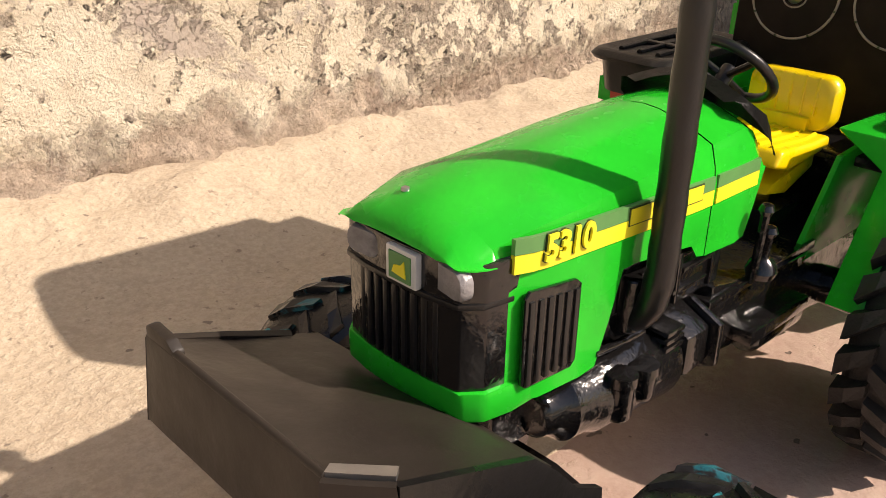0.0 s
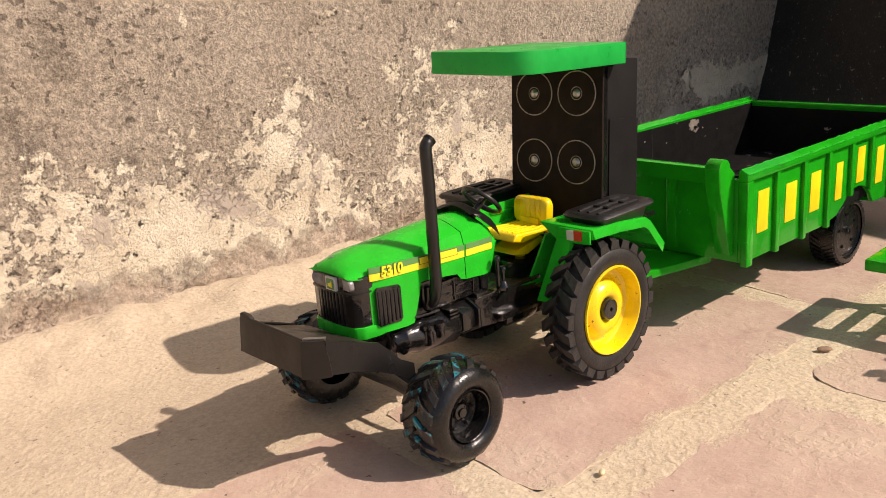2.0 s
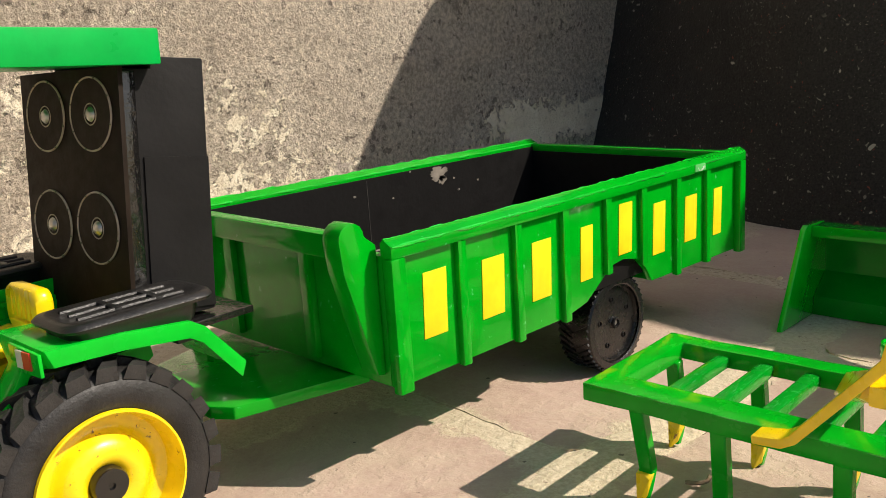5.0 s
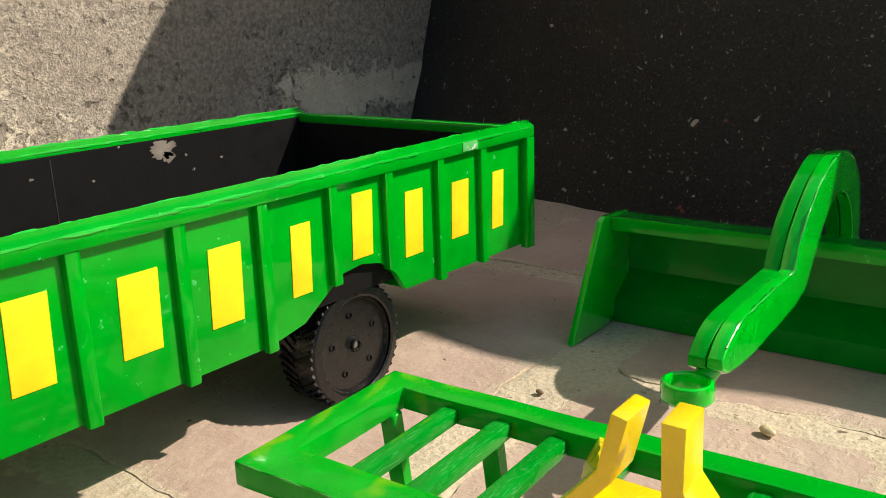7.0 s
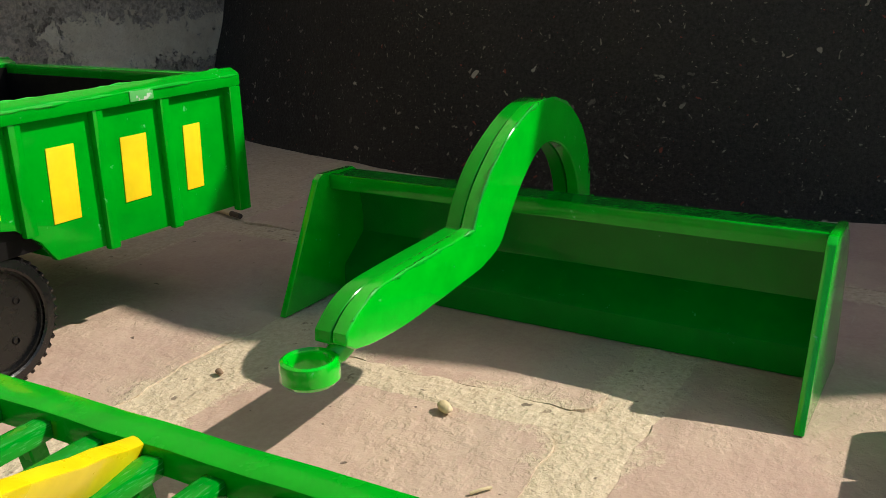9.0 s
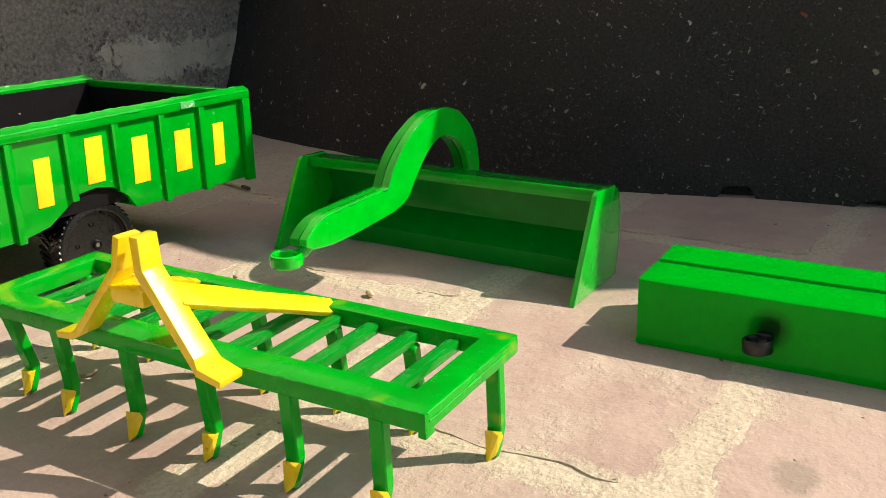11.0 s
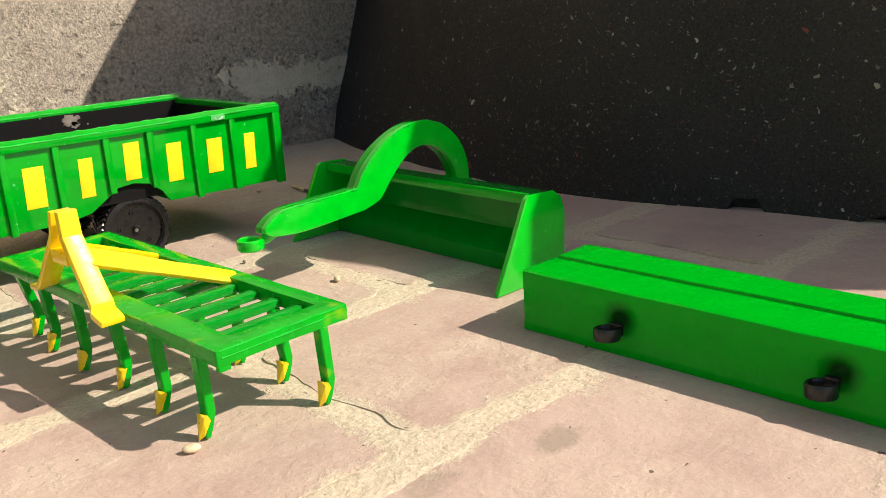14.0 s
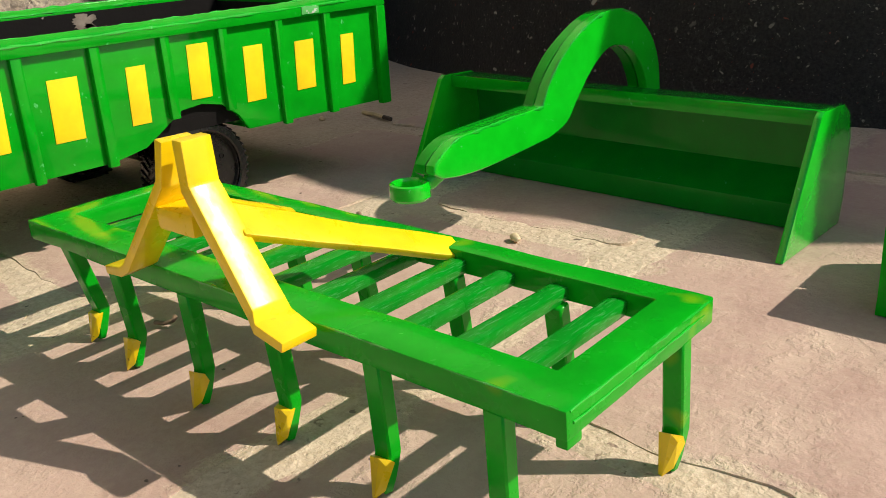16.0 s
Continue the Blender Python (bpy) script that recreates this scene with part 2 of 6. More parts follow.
def wall_plaster():
    """Pebbly weathered cement with flaking limewash low down and a few smooth repairs."""
    n = Nodes("weathered_plaster")
    p = n.place()
    height = n.add("SeparateXYZ", out=2, Vector=p)
    along = n.add("SeparateXYZ", out=0, Vector=p)
    big, mid = n.noise(2.4, 5, 0.6, 0.3, p), n.noise(10, 9, 0.72, 0.2, p)
    grit, peb = n.noise(150, 6, 0.72, 0.15, p), n.noise(330, 4, 0.65, 0, p)
    # base paler to the right: brightens the wall's shaded end through its colour
    base = n.mix(n.ramp(mid, 0.32, 0.68), n.mix(n.ramp(along, 0.75, 1.5), (0.60, 0.49, 0.365), (0.63, 0.54, 0.425)), n.mix(n.ramp(along, 0.75, 1.5), (0.74, 0.625, 0.475), (0.80, 0.70, 0.56)))
    base = n.mix(n.ramp(grit, 0.40, 0.62), n.mix(0.52, base, (0.12, 0.09, 0.07)), n.mix(0.4, base, (0.78, 0.67, 0.54)))
    # dark lichen blotches, thick in places and thin in others
    blotch = n.math("ADD", n.noise(17, 9, 0.78, 0.2, p), n.math("MULTIPLY", n.math("SUBTRACT", big, 0.5), 0.45))
    base = n.mix(n.math("MULTIPLY", n.ramp(blotch, 0.545, 0.67), 0.58), base, n.mix(n.ramp(peb, 0.4, 0.6), (0.07, 0.052, 0.045), (0.17, 0.14, 0.105)))
    pits = n.math("ADD", n.noise(80, 4, 0.6, 0, p), n.math("MULTIPLY", n.math("SUBTRACT", n.noise(5, 4, 0.6, 0, p), 0.5), 0.35))
    pits = n.ramp(pits, 0.615, 0.665)
    base = n.mix(n.math("MULTIPLY", pits, 0.62), base, (0.10, 0.075, 0.058))
    # limewash left in a band above the foot, thinning upward
    band = n.math("MULTIPLY", n.ramp(height, 0.31, 0.10), n.ramp(height, 0.0, 0.06, 0.65, 1.0))
    side = n.ramp(along, 1.30, 0.95, 0.12, 1.0)
    crumbs = n.math("ADD", n.math("MULTIPLY", n.noise(46, 9, 0.74, 0.25, p), 0.6), n.math("MULTIPLY", n.noise(9, 6, 0.62, 0.3, p), 0.4))
    lime = n.math("ADD", crumbs, n.math("MULTIPLY", n.math("MULTIPLY", band, side), 0.150))
    corner = n.math("MULTIPLY", n.ramp(along, 1.38, 1.56), n.math("MULTIPLY", n.ramp(height, 0.22, 0.18), n.ramp(height, 0.10, 0.14)))
    lime = n.math("ADD", lime, n.math("MULTIPLY", corner, 0.12))
    lime = n.math("SUBTRACT", lime, n.math("MULTIPLY", n.ramp(along, 1.0, 1.2), n.ramp(height, 0.17, 0.24, 0.0, 0.13)))
    lime = n.math("ADD", lime, n.math("MULTIPLY", n.math("SUBTRACT", n.noise(4.0, 4, 0.55, 0.3, p), 0.5), 0.24))
    lime = n.math("ADD", lime, n.math("MULTIPLY", n.math("SUBTRACT", n.noise(120, 5, 0.7, 0, p), 0.5), 0.14))
    flake = n.ramp(lime, 0.578, 0.596)
    skin = n.mix(n.ramp(n.noise(34, 7, 0.66, 0, p), 0.35, 0.68), (0.76, 0.65, 0.48), (0.93, 0.84, 0.66))
    # thin worn places where the wash has gone patchy
    skin = n.mix(n.ramp(n.noise(210, 4, 0.7, 0, p), 0.58, 0.66, 0.0, 0.4), skin, base)
    colour = n.mix(flake, base, skin)
    # smooth mauve-grey repairs near the ground
    shape = n.math("ADD", n.noise(5.5, 6, 0.6, 0.3, p), n.math("MULTIPLY", n.math("SUBTRACT", n.noise(60, 5, 0.7, 0, p), 0.5), 0.10))
    patch = n.math("MULTIPLY", n.ramp(shape, 0.615, 0.640), n.ramp(height, 0.25, 0.19))
    colour = n.mix(n.math("MULTIPLY", patch, 0.8), colour, n.mix(n.ramp(mid, 0.3, 0.7), (0.36, 0.295, 0.25), (0.47, 0.40, 0.335)))
    foot = n.math("ADD", height, n.math("MULTIPLY", n.math("SUBTRACT", n.noise(13, 8, 0.72, 0.2, p), 0.5), 0.16))
    foot = n.ramp(foot, 0.078, 0.058)
    earth = n.mix(n.ramp(n.noise(70, 6, 0.7, 0, p), 0.36, 0.64), (0.31, 0.215, 0.155), n.mix(n.ramp(mid, 0.35, 0.65), (0.62, 0.475, 0.36), (0.78, 0.63, 0.48)))
    colour = n.mix(n.math("MULTIPLY", foot, 0.8), colour, earth)
    n.set(Base_Color=colour, Roughness=0.92)
    rough_amount = n.math("SUBTRACT", 1.0, n.math("MULTIPLY", n.math("MAXIMUM", patch, n.math("MULTIPLY", flake, 0.6)), 0.8))
    first = n.bump(n.math("MULTIPLY", n.math("SUBTRACT", n.math("ADD", grit, n.math("MULTIPLY", peb, 0.7)), n.math("ADD", 0.85, n.math("MULTIPLY", pits, 0.35))), rough_amount), 0.0085, 1.0)
    second = n.bump(n.math("ADD", n.math("ADD", n.math("MULTIPLY", flake, 1.0), n.math("MULTIPLY", mid, 1.6)), n.math("MULTIPLY", n.math("MULTIPLY", foot, n.noise(60, 6, 0.7, 0, p)), 5.0)), 0.0022, 1.0, first)
    n.set(Normal=second)
    return n.material


def ground_cement():
    """Sandy cement, light and fine-grained, with grit."""
    n = Nodes("sandy_cement")
    p = n.place()
    mid, fine, spots = n.noise(11, 8, 0.68, 0.3, p), n.noise(210, 5, 0.68, 0, p), n.noise(75, 3, 0.5, 0, p)
    colour = n.mix(n.ramp(mid, 0.3, 0.7), (0.488, 0.396, 0.273), (0.603, 0.506, 0.361))
    colour = n.mix(n.ramp(fine, 0.38, 0.64, 0.0, 0.6), n.mix(0.16, colour, (0.276, 0.202, 0.138)), (0.727, 0.626, 0.46))
    worn = n.ramp(n.noise(24, 9, 0.74, 0.3, p), 0.46, 0.60)
    colour = n.mix(n.math("MULTIPLY", worn, 0.15), colour, n.mix(n.ramp(fine, 0.42, 0.60), (0.331, 0.262, 0.193), (0.644, 0.561, 0.442)))
    colour = n.mix(n.ramp(spots, 0.71, 0.74, 0.0, 0.8), colour, (0.101, 0.078, 0.06))
    colour = n.mix(n.ramp(n.noise(3.0, 5, 0.6, 0.2, p), 0.45, 0.7, 0.0, 0.3), colour, (0.46, 0.35, 0.267))
    crumbs = n.ramp(n.math("ADD", n.noise(120, 4, 0.6, 0, p), n.math("MULTIPLY", n.noise(9, 4, 0.6, 0, p), 0.3)), 0.80, 0.86, 0.0, 0.75)
    colour = n.mix(crumbs, colour, (0.184, 0.129, 0.092))
    away = n.add("SeparateXYZ", out=1, Vector=p)
    away = n.math("ADD", away, n.math("MULTIPLY", n.math("SUBTRACT", mid, 0.5), 0.2))
    colour = n.mix(n.ramp(away, 0.02, 0.22, 0.0, 0.30), colour, n.mix(n.ramp(n.noise(26, 8, 0.7, 0.3, p), 0.35, 0.65), (0.276, 0.207, 0.152), (0.423, 0.336, 0.253)))
    n.set(Base_Color=colour, Roughness=0.92)
    sand = n.ramp(n.noise(130, 3, 0.6, 0, p), 0.42, 0.66)
    first = n.bump(n.math("ADD", n.math("MULTIPLY", fine, 0.6), n.math("MULTIPLY", sand, 0.55)), 0.0015, 0.85)
    n.set(Normal=n.bump(n.add("TexNoise", Vector=p, Scale=26.0, Detail=5.0, Roughness=0.6), 0.0026, 0.6, first))
    return n.material


def slab_stone():
    """Worn pink-brown slab, fine-grained, dusted with cement."""
    n = Nodes("pink_paving_slab")
    p = n.place()
    own = n.add("ObjectInfo", out=5)
    mid, fine, mic = n.noise(13, 8, 0.68, 0.4, p), n.noise(210, 5, 0.66, 0, p), n.noise(520, 3, 0.6, 0, p)
    pink = n.mix(own, (0.456, 0.312, 0.246), (0.507, 0.363, 0.288))
    colour = n.mix(n.ramp(mid, 0.33, 0.67), n.mix(0.35, pink, (0.344, 0.219, 0.177)), n.mix(0.35, pink, (0.605, 0.474, 0.381)))
    colour = n.mix(n.ramp(fine, 0.38, 0.66, 0.0, 0.20), n.mix(0.14, colour, (0.242, 0.163, 0.13)), (0.632, 0.502, 0.409))
    dust = n.ramp(n.noise(4.5, 10, 0.74, 0.4, p), 0.47, 0.64, 0.0, 0.6)
    colour = n.mix(dust, colour, (0.567, 0.46, 0.344))
    # cement smeared over the edges, thin and patchy
    wide = n.tree.nodes.new("ShaderNodeAttribute")
    wide.attribute_name = "margin"
    ragged = n.math("ADD", n.noise(16, 9, 0.74, 0.3, p), n.math("MULTIPLY", n.noise(160, 4, 0.7, 0, p), 0.25))
    smear = n.math("SUBTRACT", ragged, n.math("MULTIPLY", wide.outputs["Fac"], 8.5))
    smear = n.ramp(smear, 0.53, 0.64, 0.0, 0.85)
    colour = n.mix(smear, colour, n.mix(n.ramp(fine, 0.35, 0.65), (0.493, 0.4, 0.276), (0.66, 0.563, 0.406)))
    # thin scratches
    drag = n.noise(1.0, 3, 0.6, 0, n.add("Mapping", Vector=p, Scale=(9.0, 260.0, 1.0), Rotation=(0., 0., 0.465)))
    scratch = n.math("MULTIPLY", n.ramp(drag, 0.66, 0.70), n.ramp(n.noise(5, 3, 0.5, 0, p), 0.5, 0.6, 0.0, 0.35))
    colour = n.mix(scratch, colour, (0.577, 0.484, 0.391))
    pits = n.ramp(n.noise(85, 2, 0.5, 0, p), 0.735, 0.76, 0.0, 0.85)
    colour = n.mix(pits, colour, (0.102, 0.074, 0.056))
    stain = n.ramp(n.noise(3.3, 6, 0.6, 0.3, n.add("Mapping", Vector=p, Location=(3.1, 1.7, 0.0))), 0.62, 0.74, 0.0, 0.4)
    colour = n.mix(stain, colour, (0.223, 0.163, 0.126))
    for x, y, wide, deep in ((1.022, -0.622, 0.026, 0.55), (0.918, -0.598, 0.024, 0.4)):
        off = n.add("VectorMath", props={"operation": "SUBTRACT"}, i0=p, i1=(x, y, 0.0))
        far = n.add("VectorMath", out=1, props={"operation": "LENGTH"}, i0=n.add("Mapping", Vector=off, Scale=(1.0, 1.5, 0.0)))
        far = n.math("ADD", far, n.math("MULTIPLY", n.math("SUBTRACT", n.noise(45, 6, 0.7, 0, p), 0.5), 0.05))
        colour = n.mix(n.ramp(far, wide, wide * 0.55, 0.0, deep), colour, (0.223, 0.186, 0.126))
    n.set(Base_Color=colour, Roughness=n.ramp(mid, 0.3, 0.7, 0.66, 0.9))
    first = n.bump(n.math("SUBTRACT", n.math("ADD", n.math("MULTIPLY", fine, 0.8), n.math("MULTIPLY", mic, 0.5)), n.math("SUBTRACT", n.math("MULTIPLY", pits, 1.5), n.math("MULTIPLY", smear, n.ramp(n.noise(190, 4, 0.65, 0, p), 0.4, 0.6, 0.0, 1.6)))), 0.0005, 0.8)
    n.set(Normal=n.bump(n.math("ADD", n.noise(20, 7, 0.62, 0, p), n.math("MULTIPLY", n.ramp(n.noise(70, 4, 0.62, 0, p), 0.45, 0.62), n.ramp(dust, 0.1, 0.5, 0.10, 0.30))), 0.0036, 0.8, first))
    return n.material


def mat_rubber():
    """Recycled rubber sheet: black crumb with pale and rusty specks and scuffs."""
    n = Nodes("speckled_black_rubber")
    p = n.place()
    fine, mid = n.noise(260, 5, 0.65, 0, p), n.noise(6, 6, 0.65, 0.3, p)
    colour = n.mix(n.ramp(fine, 0.35, 0.7), (0.0075, 0.0075, 0.0073), (0.034, 0.032, 0.029))
    colour = n.mix(n.ramp(mid, 0.45, 0.75, 0.0, 0.30), colour, (0.048, 0.045, 0.039))
    warped = n.mix(0.022, p, n.add("TexNoise", out=1, Vector=p, Scale=70.0))
    for size, share, bright, most in ((82.0, 0.935, 0.50, 0.95), (150.0, 0.86, 0.34, 0.85), (290.0, 0.80, 0.26, 0.8)):
        cells = n.add("TexVoronoi", Vector=warped, Scale=size)
        which = n.add("TexVoronoi", out=1, Vector=warped, Scale=size)
        pick = n.add("SeparateColor", Color=which)
        tint = n.add("SeparateColor", out=1, Color=which)
        grow = n.add("SeparateColor", out=2, Color=which)
        speck = n.math("MULTIPLY", n.ramp(n.math("SUBTRACT", cells, n.math("MULTIPLY", grow, 0.18)), 0.19, 0.09), n.ramp(pick, share, share + 0.02))
        chip = n.mix(n.ramp(tint, 0.88, 0.90), n.mix(tint, (0.05, 0.047, 0.042), (bright, bright * 0.92, bright * 0.76)), (0.20, 0.045, 0.03))
        colour = n.mix(n.math("MULTIPLY", speck, most), colour, chip)
    scuff = n.math("MULTIPLY", n.ramp(n.noise(2.2, 3, 0.5, 0, p), 0.56, 0.66), n.ramp(n.noise(120, 5, 0.7, 0, p), 0.56, 0.66))
    colour = n.mix(n.math("MULTIPLY", scuff, 0.6), colour, (0.26, 0.25, 0.23))
    n.set(Base_Color=colour, Roughness=0.64, Specular_IOR_Level=0.36)
    first = n.bump(fine, 0.0016, 0.8)
    n.set(Normal=n.bump(n.noise(18, 5, 0.6, 0, p), 0.004, 0.6, first))
    return n.material


PLASTER, CEMENT, SLAB, MAT = wall_plaster(), ground_cement(), slab_stone(), mat_rubber()

# ---- mesh helpers ----
ORIGIN = {}


def thing(name, base, label, category, turn=0.0, group=""):
    """An Empty at the thing's base; its parts are given in plan coordinates."""
    ob = new(name)
    ob.empty_display_size = 0.05
    ob.matrix_basis = pose(*base, 0, 0, turn)
    ORIGIN[ob] = Vector(base)
    return tagged(ob, label, category, group)


def part(name, bm, material, parent=None, label="", sharp=38, second=None):
    """One mesh object from a bmesh, under a thing or under a part."""
    origin = ORIGIN.get(parent, Vector((0, 0, 0))) if parent else Vector((0, 0, 0))
    bmesh.ops.translate(bm, verts=bm.verts, vec=-origin)
    bmesh.ops.recalc_face_normals(bm, faces=bm.faces)
    for f in bm.faces:
        f.smooth = True
    me = bpy.data.meshes.new(name)
    bm.to_mesh(me)
    bm.free()
    me.set_sharp_from_angle(angle=radians(sharp))
    me.materials.append(material)
    if second:
        me.materials.append(second)
    ob = new(name, me)
    if parent:
        ob.parent = parent
        ORIGIN[ob] = origin
    return tagged(ob, label)


def bevel(bm, width, seg=2, angle=25, verts=None):
    """Rounds the edges that fold by more than the angle."""
    bm.normal_update()
    edges = [e for e in bm.edges if len(e.link_faces) == 2 and e.calc_face_angle(0) > radians(angle) and (verts is None or e.verts[0] in verts)]
    bmesh.ops.bevel(bm, geom=edges, offset=width, segments=seg, profile=0.6, affect="EDGES", clamp_overlap=True)
    return bm


def box(x0, x1, y0, y1, z0, z1, round_=0.0, bm=None, m=None):
    own = bmesh.new()
    bmesh.ops.create_cube(own, size=1)
    for v in own.verts:
        v.co = Vector((x0 + (v.co.x + 0.5) * (x1 - x0), y0 + (v.co.y + 0.5) * (y1 - y0), z0 + (v.co.z + 0.5) * (z1 - z0)))
    if round_:
        bevel(own, round_)
    if m:
        own.transform(m)
    return join(bm, own)


def join(bm, own):
    """Adds one bmesh to another."""
    if bm is None:
        return own
    me = bpy.data.meshes.new("tmp")
    own.to_mesh(me)
    own.free()
    bm.from_mesh(me)
    bpy.data.meshes.remove(me)
    return bm


def prism(points, axis, a, b, round_=0.0, bm=None):
    """A flat outline drawn out along an axis from a to b; points are in the two other axes, in x, y, z order."""
    own = bmesh.new()

    def spot(p, h):
        return {"x": (h, p[0], p[1]), "y": (p[0], h, p[1]), "z": (p[0], p[1], h)}[axis]

    low = [own.verts.new(spot(p, a)) for p in points]
    high = [own.verts.new(spot(p, b)) for p in points]
    k = len(points)
    own.faces.new(low), own.faces.new(high[::-1])
    for i in range(k):
        own.faces.new((low[i], low[(i + 1) % k], high[(i + 1) % k], high[i]))
    bmesh.ops.recalc_face_normals(own, faces=own.faces)
    if round_:
        bevel(own, round_)
    return join(bm, own)


def frame_of(p0, p1):
    way = (Vector(p1) - Vector(p0)).normalized()
    return way.to_track_quat("Z", "Y").to_matrix().to_4x4()


def lathe(profile, base, way, seg=40, bm=None, closed=True):
    """A profile of (radius, height) turned about the axis from base along way."""
    own = bmesh.new()
    m = Matrix.Translation(base) @ frame_of((0, 0, 0), way)
    rings = []
    for r, h in profile:
        if r <= 1e-6:
            rings.append([own.verts.new(m @ Vector((0, 0, h)))])
        else:
            rings.append([own.verts.new(m @ Vector((r * math.cos(math.tau * i / seg), r * math.sin(math.tau * i / seg), h))) for i in range(seg)])
    for lo, hi in zip(rings, rings[1:]):
        for i in range(seg):
            j = (i + 1) % seg
            face = [lo[i % len(lo)], lo[j % len(lo)], hi[j % len(hi)], hi[i % len(hi)]]
            face = list(dict.fromkeys(face))
            if len(face) > 2:
                own.faces.new(face)
    if closed:
        for ring in (rings[0], rings[-1]):
            if len(ring) > 2:
                own.faces.new(ring)
    bmesh.ops.recalc_face_normals(own, faces=own.faces)
    return join(bm, own)


def rod(p0, p1, r, seg=14, bm=None, r1=None):
    h = (Vector(p1) - Vector(p0)).length
    r1 = r if r1 is None else r1
    c = min(r, r1, h / 2) * 0.15
    return lathe([(0, 0), (r - c, 0), (r, c), (r1, h - c), (r1 - c, h), (0, h)], p0, Vector(p1) - Vector(p0), seg, bm, False)


def tube(path, r, seg=12, bm=None, radii=None):
    """A round bar bent along a path."""
    own = bmesh.new()
    pts = [Vector(p) for p in path]
    rings = []
    side = None
    for i, p in enumerate(pts):
        way = (pts[min(i + 1, len(pts) - 1)] - pts[max(i - 1, 0)]).normalized()
        if side is None:
            side = way.orthogonal().normalized()
        side = (side - way * side.dot(way)).normalized()
        up = way.cross(side)
        rr = radii[i] if radii else r
        rings.append([own.verts.new(p + rr * (math.cos(math.tau * k / seg) * side + math.sin(math.tau * k / seg) * up)) for k in range(seg)])
    for lo, hi in zip(rings, rings[1:]):
        for k in range(seg):
            own.faces.new((lo[k], lo[(k + 1) % seg], hi[(k + 1) % seg], hi[k]))
    own.faces.new(rings[0]), own.faces.new(rings[-1])
    bmesh.ops.recalc_face_normals(own, faces=own.faces)
    return join(bm, own)


def curve_points(points, steps=5):
    """A smooth line through the points."""
    pts = [Vector(p) for p in points]
    out = []
    for i in range(len(pts) - 1):
        a, b, c, d = pts[max(i - 1, 0)], pts[i], pts[i + 1], pts[min(i + 2, len(pts) - 1)]
        for k in range(steps):
            t = k / steps
            out.append(0.5 * (2 * b + (c - a) * t + (2 * a - 5 * b + 4 * c - d) * t * t + (3 * b - a - 3 * c + d) * t ** 3))
    return out + [pts[-1]]


def beam(p0, p1, wide, thick, round_=0.0, bm=None, up=(0, 0, 1)):
    """A flat bar between two points, wide across and thick along up."""
    a, b = Vector(p0), Vector(p1)
    way = (b - a).normalized()
    side = way.cross(Vector(up)).normalized()
    top = side.cross(way)
    own = bmesh.new()
    bmesh.ops.create_cube(own, size=1)
    for v in own.verts:
        v.co = a + (b - a) * (v.co.z + 0.5) + side * v.co.x * wide + top * v.co.y * thick
    bmesh.ops.recalc_face_normals(own, faces=own.faces)
    if round_:
        bevel(own, round_)
    return join(bm, own)


def paint_ridge(path, r, seed):
    """A thin uneven bead of dried paint along an edge."""
    dense = []
    for a, b in zip(path, path[1:]):
        a, b = Vector(a), Vector(b)
        k = max(1, round((b - a).length / 0.003))
        dense += [a.lerp(b, i / k) for i in range(k)]
    dense.append(Vector(path[-1]))
    sizes = [r * max(0.25, 0.75 + 1.3 * noise.noise(p * 70 + Vector((seed, 0, 0))) + 0.5 * noise.noise(p * 240)) for p in dense]
    moved = [p + r * 0.45 * noise.noise_vector(p * 110 + Vector((0, seed, 0))) for p in dense]
    return tube(moved, r, 7, None, sizes)


def wobble(bm, amount, scale, seed=0.0):
    """Uneven hand-made surfaces."""
    for v in bm.verts:
        v.co += amount * noise.noise_vector(v.co * scale + Vector((seed, seed * 1.7, 0)))
    return bm


def writing(text, size, m, deep=0.0006, fat=0.0):
    """Letters as a bmesh, lying in the plane of m."""
    data = bpy.data.curves.new("letters", "FONT")
    data.body, data.size, data.extrude, data.offset, data.align_x = text, size, deep, fat, "CENTER"
    ob = bpy.data.objects.new("letters", data)
    me = bpy.data.meshes.new_from_object(ob)
    bm = bmesh.new()
    bm.from_mesh(me)
    bm.transform(m)
    bpy.data.objects.remove(ob)
    bpy.data.curves.remove(data)
    bpy.data.meshes.remove(me)
    return bm


# ---- the setting ----
def spaced(*stretches):
    """Grid lines: (start, end, step) stretches, end to end."""
    out = []
    for a, b, step in stretches:
        k = max(1, round((b - a) / step))
        out += [a + (b - a) * i / k for i in range(k)]
    return out + [stretches[-1][1]]


def smooth(t):
    t = max(0.0, min(1.0, t))
    return t * t * (3 - 2 * t)


WALL_Y = 0.632


def yard_swell(y):
    """The yard rises a little towards the wall."""
    return 0.0055 * smooth((y - 0.0) / 0.12)


COURSES = [(-1.12, -0.858, 0.95), (-0.834, -0.579, 0.70), (-0.552, -0.302, 0.95), (-0.273, -0.052, 0.655), (-0.008, 0.212, 0.86)]


def slab_depth(x, y):
    """How far a place lies inside the nearest slab's edge."""
    for low, high, joint in COURSES:
        if low < y < high:
            along = (x - joint) % 0.52
            return min(y - low, high - y, max(0.0, along - 0.010 - (0.016 if joint == 0.655 and x > 0.6 and x < 1.1 else 0.0)), max(0.0, 0.508 - along))
    return 0.0


